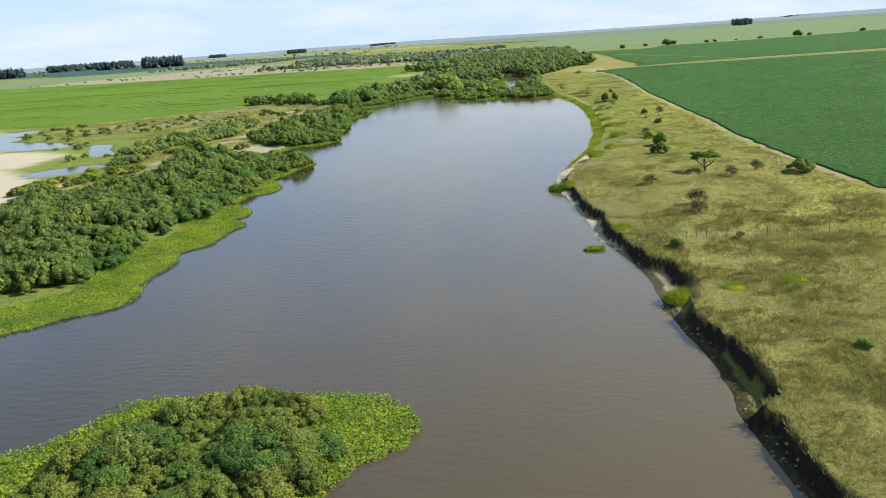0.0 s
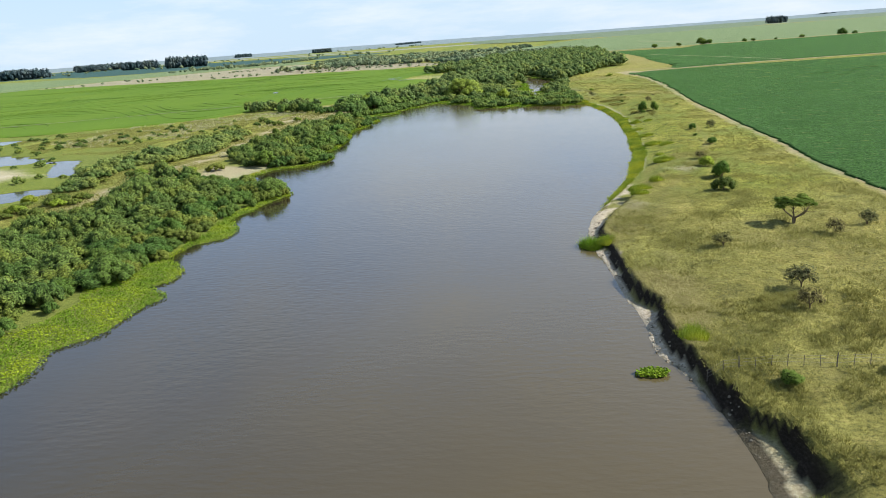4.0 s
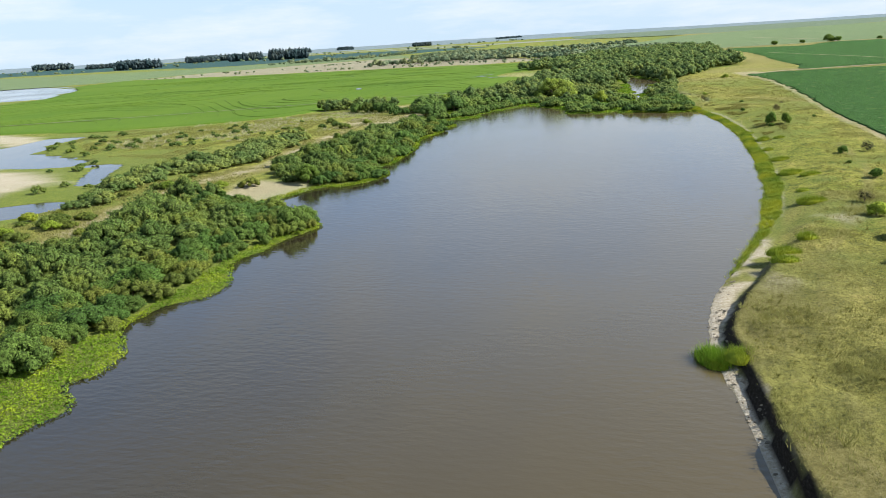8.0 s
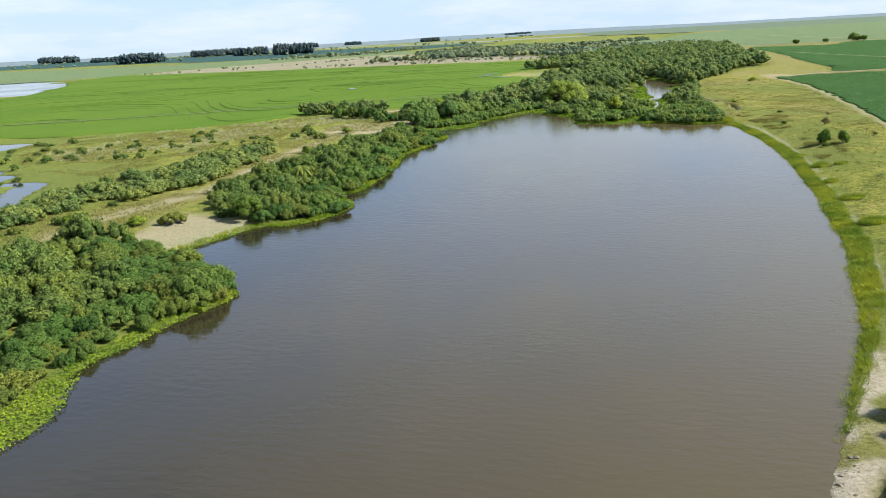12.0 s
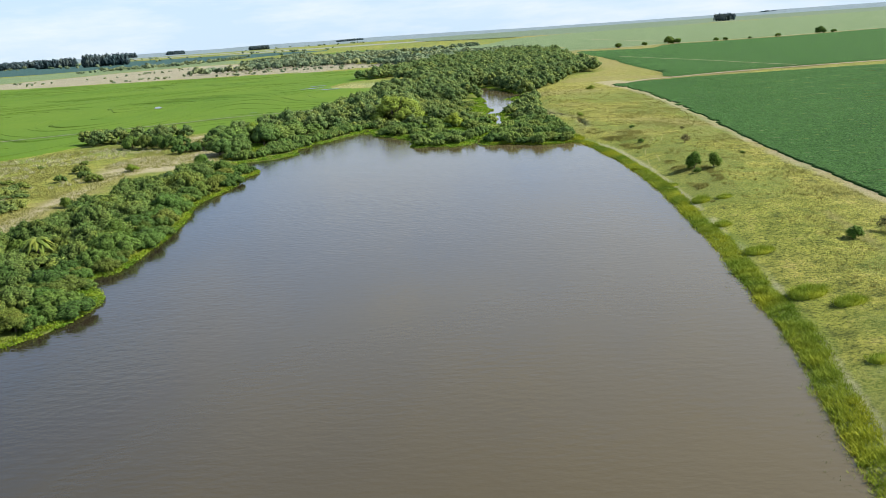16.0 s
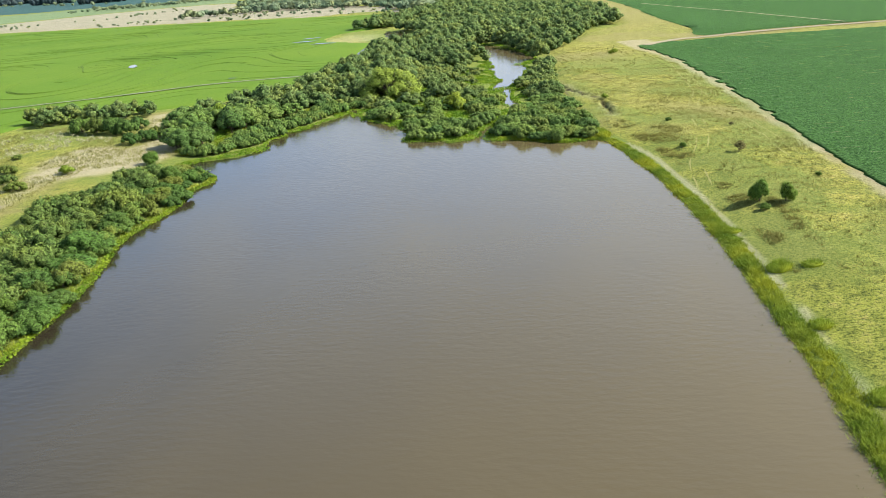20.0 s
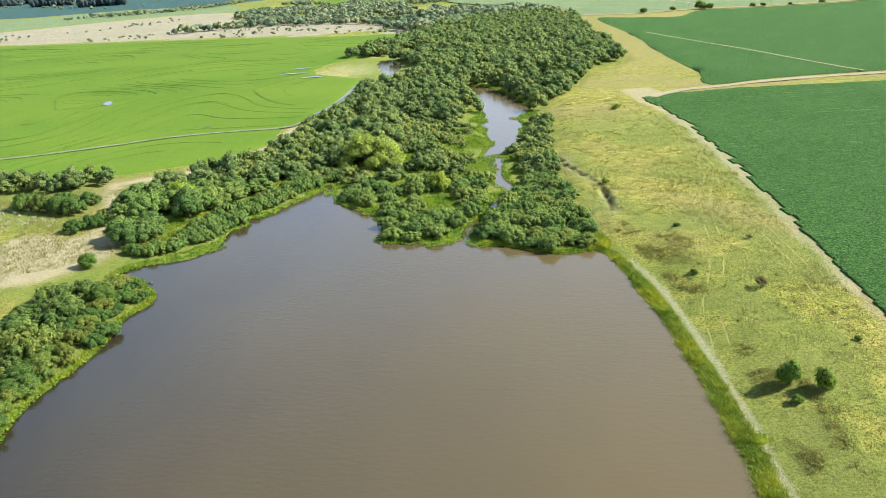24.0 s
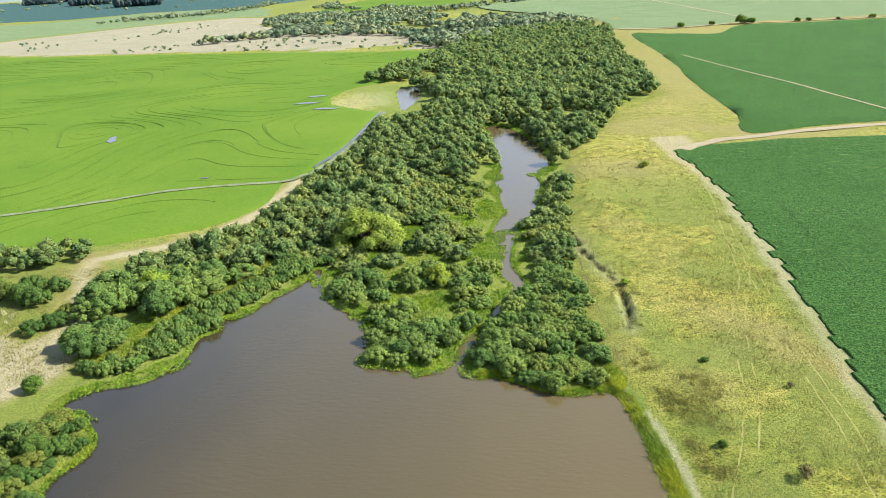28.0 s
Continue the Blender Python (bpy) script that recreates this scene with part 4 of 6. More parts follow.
KINDS = {k: [plant(k, 100 + 10 * n + j) for j in range(c)] for n, (k, c) in enumerate((("shrub", 5), ("olive", 4), ("tree", 5), ("willow", 1), ("umbrella", 1), ("bare", 3), ("bush", 3), ("lime", 2), ("far_shrub", 4), ("far_olive", 4), ("far_tree", 4)))}


def put(kind, x, y, radius, tall=1.0, label="", group="", z=None, which=None):
    """A copy of a plant kind standing at a plan place."""
    src = KINDS[kind][random.randrange(len(KINDS[kind])) if which is None else which]
    zz = float(ground_z(x, y)[0]) if z is None else z
    m = pose(x, y, max(zz, -0.3), 0, 0, random.uniform(0, 360)) @ Matrix.Diagonal((radius, radius, radius * tall, 1))
    ob = copy_thing(src, m)
    return tagged(ob, label, group=group)


def scatter(line, gap, seed, keep=None, jitter=0.42):
    """Places inside an outline on a jittered honeycomb."""
    r = np.random.default_rng(seed)
    lo, hi = line.min(0), line.max(0)
    x, y = np.meshgrid(np.arange(lo[0], hi[0], gap), np.arange(lo[1], hi[1], gap * 0.87))
    x = x + (np.arange(x.shape[0]) % 2)[:, None] * gap / 2
    x, y = x.ravel() + gap * jitter * r.normal(size=x.size) * 0.6, y.ravel() + gap * jitter * r.normal(size=y.size) * 0.6
    ok = inside(x, y, line)
    if keep is not None:
        ok &= keep(x, y)
    return x[ok], y[ok]


# ---- thickets: the plants by the water singly, those behind joined further down ----
THICKET_A = curve_through([(-36, 189), (-40, 180), (-43.5, 168), (-43, 160), (-44.5, 153), (-43.5, 146), (-45.5, 140), (-47, 130), (-49, 118), (-50.5, 108), (-50, 98), (-56, 92), (-64, 86), (-80, 80), (-100, 90),
                           (-100, 130), (-90, 155), (-80, 165), (-73, 178), (-73, 196), (-72, 212), (-62, 212), (-52, 204), (-44, 199), (-39, 194)], True, 3)
THICKET_B = curve_through([(-60, 232), (-51, 226), (-38, 229), (-37.5, 245), (-39, 252), (-38.5, 270), (-40, 292), (-38, 312), (-36, 326), (-36, 333), (-42, 339), (-50, 334), (-56, 325), (-60, 300), (-66, 285), (-68, 262), (-66, 245)], True, 3)
dry_land = lambda x, y: water_distance(x, y) > 0.6
REST = {"shrub": [], "tree": [], "low": [], "thicket": []}
for line, gap, seed, reach in ((THICKET_A, 2.9, 3, 11.5), (THICKET_B, 2.8, 4, 8)):
    for x, y in zip(*scatter(line, gap, seed, dry_land)):
        d = float(water_distance(np.array([x]), np.array([y]))[0])
        k = random.random()
        kind = "shrub" if k < 0.58 else "olive" if k < 0.88 else "tree" if d > 6 else "shrub"
        rad = random.choice((1.2, 1.6, 2.0, 2.4, 3.2)) * random.uniform(0.85, 1.15) * (1.0 if d > 4 else 0.8)
        if d < reach and y > 84:
            put(kind, x, y, rad, random.uniform(0.7, 1.2) * (1.45 if rad < 1.7 else 1.0), group="bank thicket")
        else:
            REST["thicket"].append((x, y, rad))

MAT_SHRUBS = curve_through([(-27, 52), (-22, 56.5), (-14, 57), (-10.5, 53), (-9, 47), (-10.5, 42), (-12, 36), (-20, 32), (-34, 36), (-32, 44)], True, 2)
for x, y in zip(*scatter(MAT_SHRUBS, 2.5, 5)):
    put("olive" if random.random() < 0.7 else "shrub", x, y, random.uniform(1.4, 2.2), random.uniform(0.75, 1.05), group="shrubs on the floating mat", z=0.05)

# north wood, nearest trees
WOOD_NORTH = curve_through([(-43, 351), (-51, 357), (-53, 368), (-58, 377), (-57, 388), (-59, 396), (-52, 404), (-44, 410), (-37, 420), (-31, 438), (-28, 455), (-25, 475), (-15, 470), (0, 470), (20, 470), (29, 465), (30, 440), (28, 420), (30, 400), (29, 380),
                            (25, 368), (21, 358), (16, 352), (8, 354), (6, 362), (2, 374), (-5, 382), (-9, 398), (-14, 396), (-20, 388), (-26, 376), (-31, 362)], True, 3)
WOOD_EAST = curve_through([(27, 352), (32, 349), (41, 344), (46.5, 345), (48, 355), (48.5, 370), (48, 394), (50.5, 420), (53, 440), (57, 462), (53, 470), (49, 462), (45, 440), (40, 428), (41, 418), (38, 404), (40, 388), (32, 373), (28, 362)], True, 3)
CLEARINGS = [(13.5, 379, 8.5, 4.8), (4, 366, 3.4, 4.2), (28.5, 404, 5, 7.5), (30, 440, 3.4, 9), (8, 420, 6, 7), (20.5, 356, 2.4, 4), (27.5, 371, 2, 4), (0.5, 404, 3.5, 4), (9, 500, 8, 8), (-8, 366, 0.1, 0.1), (-4, 412, 5.5, 5.5), (-46, 372, 4.5, 7), (-14, 393, 3, 4), (33, 470, 4, 12), (22, 430, 4, 5)]


def marsh_gap(x, y):
    ok = water_distance(x, y) > np.where((x > 20) & (y > 408), 2.8, 0.5)
    for cx, cy, rx, ry in CLEARINGS:
        ok &= np.hypot((x - cx) / rx, (y - cy) / ry) > 1
    return ok


for line, gap, seed in ((WOOD_NORTH, 3.6, 6), (WOOD_EAST, 3.2, 7)):
    for x, y in zip(*scatter(line, gap, seed, marsh_gap)):
        d = float(water_distance(np.array([x]), np.array([y]))[0])
        if line is WOOD_NORTH and x < -9 and d < 13 and y < 405:
            continue
        front = (x > 4 and y < 520) or d < 13
        k = random.random()
        kind = ("shrub" if k < 0.5 else "olive" if k < 0.93 else "tree") if front else ("tree" if k < 0.8 else "olive")
        rad = random.uniform(1.9, 3.0) if front else random.uniform(2.8, 4.4)
        rise = random.uniform(0.65, 1.25) if front else random.uniform(0.85, 1.45)
        if line is WOOD_NORTH and 22 < x < 36 and y > 402:
            rad *= 0.6
        if line is WOOD_NORTH and front and x > 4 and grain(np.array([x]), np.array([y]), 9, 2, 5.2)[0] < 0.33:
            continue
        if y < 395:
            put("far_" + kind, x, y, rad, rise * (0.8 if kind == "tree" else 1), group="north wood")
        else:
            REST["tree" if kind == "tree" else "low" if front else "shrub"].append((x, y, rad))
for x, y in zip(*scatter(WOOD_NORTH, 2.15, 16, lambda x, y: (x < -9) & (y < 405) & (water_distance(x, y) > 0.6) & (water_distance(x, y) < 9.5))):
    put("far_shrub" if random.random() < 0.8 else "far_olive", x, y, random.uniform(1.3, 1.9), random.uniform(1.15, 1.6), "low dense grey-green shrub hedging the water", "shore hedge")
put("willow", -2, 413.5, 9.6, 0.8, z=0.2)
put("lime", 17.5, 387.5, 3.3, 1.15, "yellow-green rounded tree in the marsh")
put("lime", -47, 386, 4.2, 1.2, "bright green round tree at the wood's edge")

# trees and bushes of the east pasture
put("umbrella", 48.2, 137, 3.0, 0.92, which=0)
for kind, x, y, rad, tall in (("bare", 36.8, 105.5, 1.7, 0.95), ("bare", 38.5, 111.5, 1.9, 1.0), ("bush", 49.5, 171.5, 1.7, 1.25), ("olive", 46.4, 161, 1.9, 1.25), ("lime", 49.9, 183, 1.7, 1.0), ("bare", 51.5, 192, 1.4, 1.0), ("bare", 35.4, 127, 1.5, 0.9),
                              ("bare", 51, 131, 1.5, 1.0), ("bare", 56.5, 134, 1.8, 0.9), ("olive", 63.3, 131, 2.6, 0.95), ("bush", 61.3, 290.5, 1.55, 1.6), ("bush", 64.4, 288.6, 1.4, 1.5), ("bush", 60.4, 286.6, 0.8, 0.9), ("bush", 62.6, 237, 1.1, 1.1), ("bare", 68, 239, 1.6, 1.0),
                              ("bush", 59.8, 211, 1.2, 1.0), ("bare", 69, 318, 1.6, 1.0), ("bush", 61, 326, 0.8, 0.8), ("bush", 65, 348.5, 0.8, 0.7), ("lime", 81.8, 472, 1.9, 0.9), ("lime", 57.9, 381, 1.2, 0.9), ("bush", 29, 91, 1.0, 0.7),
                              ("bush", 34.6, 57, 0.8, 0.6), ("bare", 37.6, 92, 0.9, 0.8), ("bush", 60, 225, 0.6, 0.8), ("bush", 75, 300, 0.6, 0.8), ("bare", 76, 340, 0.8, 0.9)):
    put(kind, x, y, rad, tall)
# bushes west of the bank
for kind, x, y, rad, tall in (("bush", -53.4, 347.6, 1.9, 1.1), ("shrub", -66, 369, 2.8, 1.15), ("shrub", -62.8, 372, 2.8, 1.2), ("olive", -62.5, 377, 2.4, 1.1), ("shrub", -72.5, 383, 3.2, 1.4), ("shrub", -77, 385, 3.4, 1.4), ("olive", -82.5, 387, 3.3, 1.4), ("shrub", -88, 390, 3.4, 1.4), ("shrub", -72, 391, 3.0, 1.1), ("shrub", -79, 392, 3.2, 1.1), ("olive", -60.5, 380.5, 2.2, 1.1), ("bush", -58, 262, 2.0, 1.1),
                              ("lime", -70, 222, 1.8, 0.8), ("olive", -64, 224, 2.4, 0.9), ("olive", -75, 330, 2.2, 0.9), ("lime", -70, 342, 2.0, 0.8), ("olive", -85, 345, 2.2, 1.0), ("bush", -68, 300, 1.6, 1.0), ("olive", -88, 190, 2.6, 0.9), ("lime", -92, 182, 2.2, 0.8)):
    put(kind, x, y, rad, tall)


for k, (x, y) in enumerate(zip(*scatter(curve_through([(-104, 168), (-78, 168), (-72, 196), (-74, 214), (-80, 232), (-90, 222), (-98, 200)], True, 4), 5.2, 18, lambda x, y: (grain(x, y, 8, 2, 7.3) > 0.44) & (to_line(x, y, DIRT_TRACK) > 1.8)))):
    put("lime" if k % 7 == 3 else "olive", x, y, random.uniform(1.2, 2.3), random.uniform(0.7, 1.0), "low olive bush in dry grass behind the thicket", "bushes behind the thicket")


# ---- joined woods ----
def mass(name, places, sizes, kinds, mat, label, category, talls=None, seed=1):
    """Many plants past counting, joined: each copy turned and scaled."""
    r = np.random.default_rng(seed)
    vs, fs, ns, flags, base = [], [], [], [], 0
    px, py = places
    pz = ground_z(px, py)
    for k in range(len(px)):
        v, f, n, inner = kinds[r.integers(len(kinds))]
        flags.append(inner)
        a = r.random() * 2 * math.pi
        c, s = math.cos(a), math.sin(a)
        t = talls[k] if talls is not None else 0.85 + 0.35 * r.random()
        q = v * (sizes[k], sizes[k], sizes[k] * t)
        vs.append(np.stack([q[:, 0] * c - q[:, 1] * s + px[k], q[:, 0] * s + q[:, 1] * c + py[k], q[:, 2] + max(pz[k], 0)], 1))
        ns.append(np.stack([n[:, 0] * c - n[:, 1] * s, n[:, 0] * s + n[:, 1] * c, n[:, 2]], 1))
        fs.append(f + base)
        base += len(v)
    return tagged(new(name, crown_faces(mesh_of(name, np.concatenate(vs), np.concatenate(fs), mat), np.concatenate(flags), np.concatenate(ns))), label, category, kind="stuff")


def cheap_crown(seed, lumps, leaves, leaf, low, high, spread=0.7, size=0.42, fine=False):
    r = np.random.default_rng(seed)
    blobs = blob_set(r, lumps, spread, low, high, size)
    v, f, n = crown_arrays(r, blobs, leaves, leaf, 0.85, 0.24, -0.3)
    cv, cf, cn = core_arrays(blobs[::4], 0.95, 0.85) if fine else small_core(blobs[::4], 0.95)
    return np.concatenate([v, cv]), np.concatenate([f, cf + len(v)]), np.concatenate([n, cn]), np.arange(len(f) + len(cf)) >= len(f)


WOOD_KINDS = [cheap_crown(300 + k, 9, 330, 0.066, 0.3, 1.2, 0.8, 0.36) for k in range(6)]
BAND_KINDS = [cheap_crown(320 + k, 9, 330, 0.066, 0.28, 0.68, 0.82, 0.34) for k in range(5)]
THICKET_KINDS = [cheap_crown(330 + k, 12, 560, 0.046, 0.28, 0.72, 0.82, 0.31) for k in range(6)]
FAR_KINDS = [cheap_crown(340 + k, 2, 50, 0.3, 0.45, 0.95) for k in range(5)]
for key, name, kinds, mat, label in (("shrub", "back_scrub", BAND_KINDS, LEAF_WOOD, "grey-green scrub inside the north wood"), ("tree", "back_trees", WOOD_KINDS, LEAF_WOOD, "dark green trees inside the north wood"),
                                     ("low", "marsh_scrub", BAND_KINDS, LEAF_LOW, "light grey-green marsh scrub along the river arm"),
                                     ("thicket", "thicket_scrub", THICKET_KINDS, LEAF_THICKET, "dense dark green and olive scrub of the bank thicket")):
    p = np.array(REST[key])
    rises = np.random.default_rng(12).uniform(0.7, 1.5, len(p)) if key == "thicket" else None
    mass(name, (p[:, 0], p[:, 1]), p[:, 2], kinds, mat, label, "trees" if key == "tree" else "scrub", rises, seed=11)
WOOD_BACK = curve_through([(-27, 474), (-20, 504), (-16, 578), (-15, 615), (-10, 668), (-20, 690), (-39, 697), (-10, 770), (14, 850), (22, 912), (60, 960), (140, 985), (150, 940), (134, 822), (124, 690), (116, 605), (106, 600), (86, 560), (76, 528), (61, 495), (57, 478), (54, 500), (52, 520),
                           (43, 552), (33, 556), (36, 504), (33, 470), (20, 470), (-10, 470)], True, 6)
wx, wy = scatter(WOOD_BACK, 5.6, 8, lambda x, y: (water_distance(x, y) > 2.5) & (np.hypot((x + 8) / 16, (y - 612) / 50) > 1) & (grain(x, y, 30, 2) > 0.27))
wr = np.random.default_rng(5).uniform(3.0, 5.0, len(wx)) * np.interp(wy, [470, 560, 900], [0.85, 1.05, 1.15])
DEEP_KINDS = [cheap_crown(310 + k, 7, 150, 0.1, 0.5, 1.15, 0.78, 0.38) for k in range(6)]
for side, kinds in ((wy < 585, WOOD_KINDS), (wy >= 585, DEEP_KINDS)):
    mass("wood", (wx[side], wy[side]), wr[side], kinds, LEAF_WOOD, "dense dark green riverside wood", "trees", seed=2)
BAND_C = curve_through([(-99, 200), (-90, 212), (-89, 229), (-83, 246), (-77, 264), (-79, 297), (-84, 316), (-92, 326), (-96, 296), (-104, 272), (-106, 248), (-106, 232), (-100, 216), (-97, 200)], True, 4)
bx, by = scatter(BAND_C, 3.1, 9, lambda x, y: (grain(x, y, 10, 2) > 0.37) & (water_distance(x, y) > 2))
mass("scrub_band", (bx, by), np.random.default_rng(6).uniform(1.2, 2.9, len(bx)), BAND_KINDS, LEAF_LOW, "olive green scrub along a dirt track", "scrub", np.random.default_rng(16).uniform(0.55, 1.15, len(bx)), seed=3)
ROW_D = curve_through([(-112, 405), (-108, 416), (-95, 413), (-83, 416), (-74, 414), (-72, 409), (-80, 406), (-96, 402)], True, 4)
dx, dy = scatter(ROW_D, 4.6, 10)
mass("tree_row", (dx, dy), np.random.default_rng(7).uniform(2.4, 3.6, len(dx)), WOOD_KINDS, LEAF_WOOD, "row of dark trees beside the rice", "trees", seed=4)
ex, ey = scatter(curve_through([(-130, 240), (-100, 200), (-76, 262), (-78, 320), (-90, 362), (-140, 352), (-190, 330)], True, 8), 9, 12, lambda x, y: (grain(x, y, 22, 2) > 0.45) & (water_distance(x, y) > 1))
mass("marsh_bushes", (ex, ey), np.random.default_rng(8).uniform(0.8, 2.0, len(ex)), BAND_KINDS, LEAF_THICKET, "scattered low marsh bushes", "scrub", seed=5)
FAR_WOOD = curve_through([(28, 850), (-18, 895), (-52, 1000), (-88, 1022), (-160, 1046), (-215, 1030), (-250, 1000), (-232, 1050), (-176, 1112), (-215, 1170), (-262, 1290), (-240, 1400), (-140, 1412), (-80, 1370), (-5, 1215), (50, 1165), (110, 1145), (150, 1040), (140, 985), (100, 960)], True, 15)
fx, fy = scatter(FAR_WOOD, 9.5, 13, lambda x, y: grain(x, y, 50, 2) > 0.3)
bandx, bandy = scatter(curve_through([(-250, 1600), (-150, 1480), (-50, 1345), (40, 1400), (115, 1490), (100, 1560), (30, 1470), (-40, 1420), (-140, 1560), (-230, 1700)], True, 15), 11, 15, lambda x, y: grain(x, y, 50, 2) > 0.36)
rowx, rowy = scatter(curve_through([(-590, 1480), (-480, 1540), (-400, 1640), (-390, 1900), (-420, 1900), (-440, 1680), (-500, 1590), (-600, 1520)], True, 15), 13, 17, lambda x, y: grain(x, y, 60, 2) > 0.42)
fx, fy = np.concatenate([fx, bandx, rowx]), np.concatenate([fy, bandy, rowy])
mass("far_wood", (fx, fy), np.random.default_rng(9).uniform(3.2, 6.0, len(fx)), FAR_KINDS, LEAF_FAR_HAZY, "distant scrubby river wood", "trees", seed=6)
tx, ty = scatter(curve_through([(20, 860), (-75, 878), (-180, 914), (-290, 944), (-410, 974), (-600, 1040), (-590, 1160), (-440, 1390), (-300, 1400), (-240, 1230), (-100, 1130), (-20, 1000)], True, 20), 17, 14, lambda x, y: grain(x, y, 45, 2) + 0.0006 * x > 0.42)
mass("field_bushes", (tx, ty), np.random.default_rng(10).uniform(1.0, 2.4, len(tx)), FAR_KINDS, LEAF_FAR_HAZY, "small dark bushes scattered over tan pasture", "bushes", seed=7)

# ---- blades: grass, reeds, floating leaves ----


def blades(px, py, base, height, width, lean, seed, spread=0.25, per=5):
    """Tufts of leaning blades."""
    r = np.random.default_rng(seed)
    n = len(px) * per
    x, y, z = np.repeat(px, per), np.repeat(py, per), np.repeat(base, per)
    h = np.repeat(height, per) * (0.6 + 0.7 * r.random(n))
    a = r.random(n) * 2 * math.pi
    x, y = x + spread * r.normal(size=n), y + spread * r.normal(size=n)
    dx, dy = np.cos(a), np.sin(a)
    w = width * (0.7 + 0.6 * r.random(n))
    tip = lean * h * (0.4 + r.random(n))
    b = np.stack([x, y, z - 0.05], 1)
    side = np.stack([-dy * w, dx * w, np.zeros(n)], 1)
    top = b + np.stack([dx * tip, dy * tip, h], 1)
    v = np.stack([b - side, b + side, top], 1)
    return v.reshape(-1, 3), np.arange(3 * n).reshape(n, 3)


def area_points(outline, per_m2, seed, keep=None):
    r = np.random.default_rng(seed)
    lo, hi = outline.min(0), outline.max(0)
    n = int((hi - lo).prod() * per_m2)
    x, y = lo[0] + (hi - lo)[0] * r.random(n), lo[1] + (hi - lo)[1] * r.random(n)
    ok = inside(x, y, outline)
    x, y = x[ok], y[ok]
    if keep is not None:
        ok = keep(x, y)
        x, y = x[ok], y[ok]
    return x, y


def stuff(name, arrays, mat, label, category):
    return tagged(new(name, mesh_of(name, *arrays, mat)), label, category, kind="stuff")


def box_line(x0, y0, x1, y1):
    return np.array([(x0, y0), (x1, y0), (x1, y1), (x0, y1)], float)


def pasture_keep(x, y):
    h, d, east, lift, beach = ground_parts(x, y)
    edge = np.interp(y, SOY_EDGE[:, 1], SOY_EDGE[:, 0])
    return (east > 0.9) & (lift > 0.85) & (x < edge - 2.2) & (grain(x, y, 4.5, 3, 2.2) + 0.22 * np.random.default_rng(len(x)).normal(size=x.shape) > 0.5)


gx1, gy1 = area_points(box_line(22, 30, 72, 200), 11, 21, pasture_keep)
tall1 = 0.22 + 0.4 * smoothstep(0.45, 0.75, grain(gx1, gy1, 6, 2, 9.1))
stuff("pasture_grass", blades(gx1, gy1, ground_z(gx1, gy1), tall1 * 0.75, 0.035, 1.0, 22, 0.2, 5), LEAF_GRASS, "tussocky yellow-green pasture grass", "grass")
gx2, gy2 = area_points(box_line(36, 200, 100, 440), 4, 23, pasture_keep)
tall2 = 0.22 + 0.4 * smoothstep(0.45, 0.75, grain(gx2, gy2, 6, 2, 9.1))
stuff("pasture_grass_north", blades(gx2, gy2, ground_z(gx2, gy2), tall2 * 0.75, 0.045, 1.0, 24, 0.3, 4), LEAF_GRASS, "yellow-green pasture grass in low tussocks", "grass")


# reed fringe of the east shore
def fringe_keep(x, y):
    h, d, east, lift, beach = ground_parts(x, y)
    wide = np.interp(y, [160, 175, 182, 190, 260, 335, 345], [0, 1.0, 1.5, 2.5, 2.3, 2.1, 1.8]) * (0.75 + 0.5 * grain(x, y, 8, 2, 4.4))
    return (d > -0.5) & (d < wide) & (x > 20)


gx3, gy3 = area_points(box_line(26, 160, 58, 350), 22, 25, fringe_keep)
stuff("reed_fringe", blades(gx3, gy3, ground_z(gx3, gy3), 0.16 + 0.5 * grain(gx3, gy3, 1.5, 2) ** 1.5, 0.045, 1.1, 26, 0.22, 7), LEAF_REED, "bright green reeds fringing the east shore", "reeds")


def reed_clump(x, y, rx, ry, tall, turn, label, z=None):
    """One clump of tall reeds on a low root mound."""
    ob = thing("reed_clump", label, "reeds", "reed clumps")
    r = np.random.default_rng(int(x * 7 + y * 13))
    n = int(rx * ry * 150)
    q, a = np.sqrt(r.random(n)), r.random(n) * 2 * math.pi
    u, v = rx * q * np.cos(a), ry * q * np.sin(a)
    dome = tall * (0.95 - 0.55 * q ** 2) * (0.55 + 0.75 * grain(u + x, v + y, 0.8, 2))
    tagged(part("reed_tuft", mesh_of("reed_tuft", *blades(u, v, np.zeros(n), dome, 0.03, 0.6, int(x * 3), 0.22, 4), LEAF_MAT_NORTH if tall > 1.3 else LEAF_REED), ob), kind="stuff")
    k = 24
    ring = [np.stack([rx * s * np.cos(np.arange(k) * 2 * math.pi / k), ry * s * np.sin(np.arange(k) * 2 * math.pi / k), np.full(k, hh)], 1) for s, hh in ((1.0, -0.25), (0.95, 0.1), (0.7, tall * 0.28), (0.3, tall * 0.34))]
    f = [(i * k + j, i * k + (j + 1) % k, (i + 1) * k + (j + 1) % k, (i + 1) * k + j) for i in range(3) for j in range(k)]
    f += [(3 * k + j, 3 * k + j + 1, 3 * k + k - 2 - j, 3 * k + k - 1 - j) for j in range(k // 2 - 1)]
    part("root_mound", mesh_of("root_mound", np.concatenate(ring), f, LEAF_REED, True), ob)
    ob.matrix_world = pose(x, y, float(ground_z(x, y)[0]) if z is None else z, 0, 0, turn)


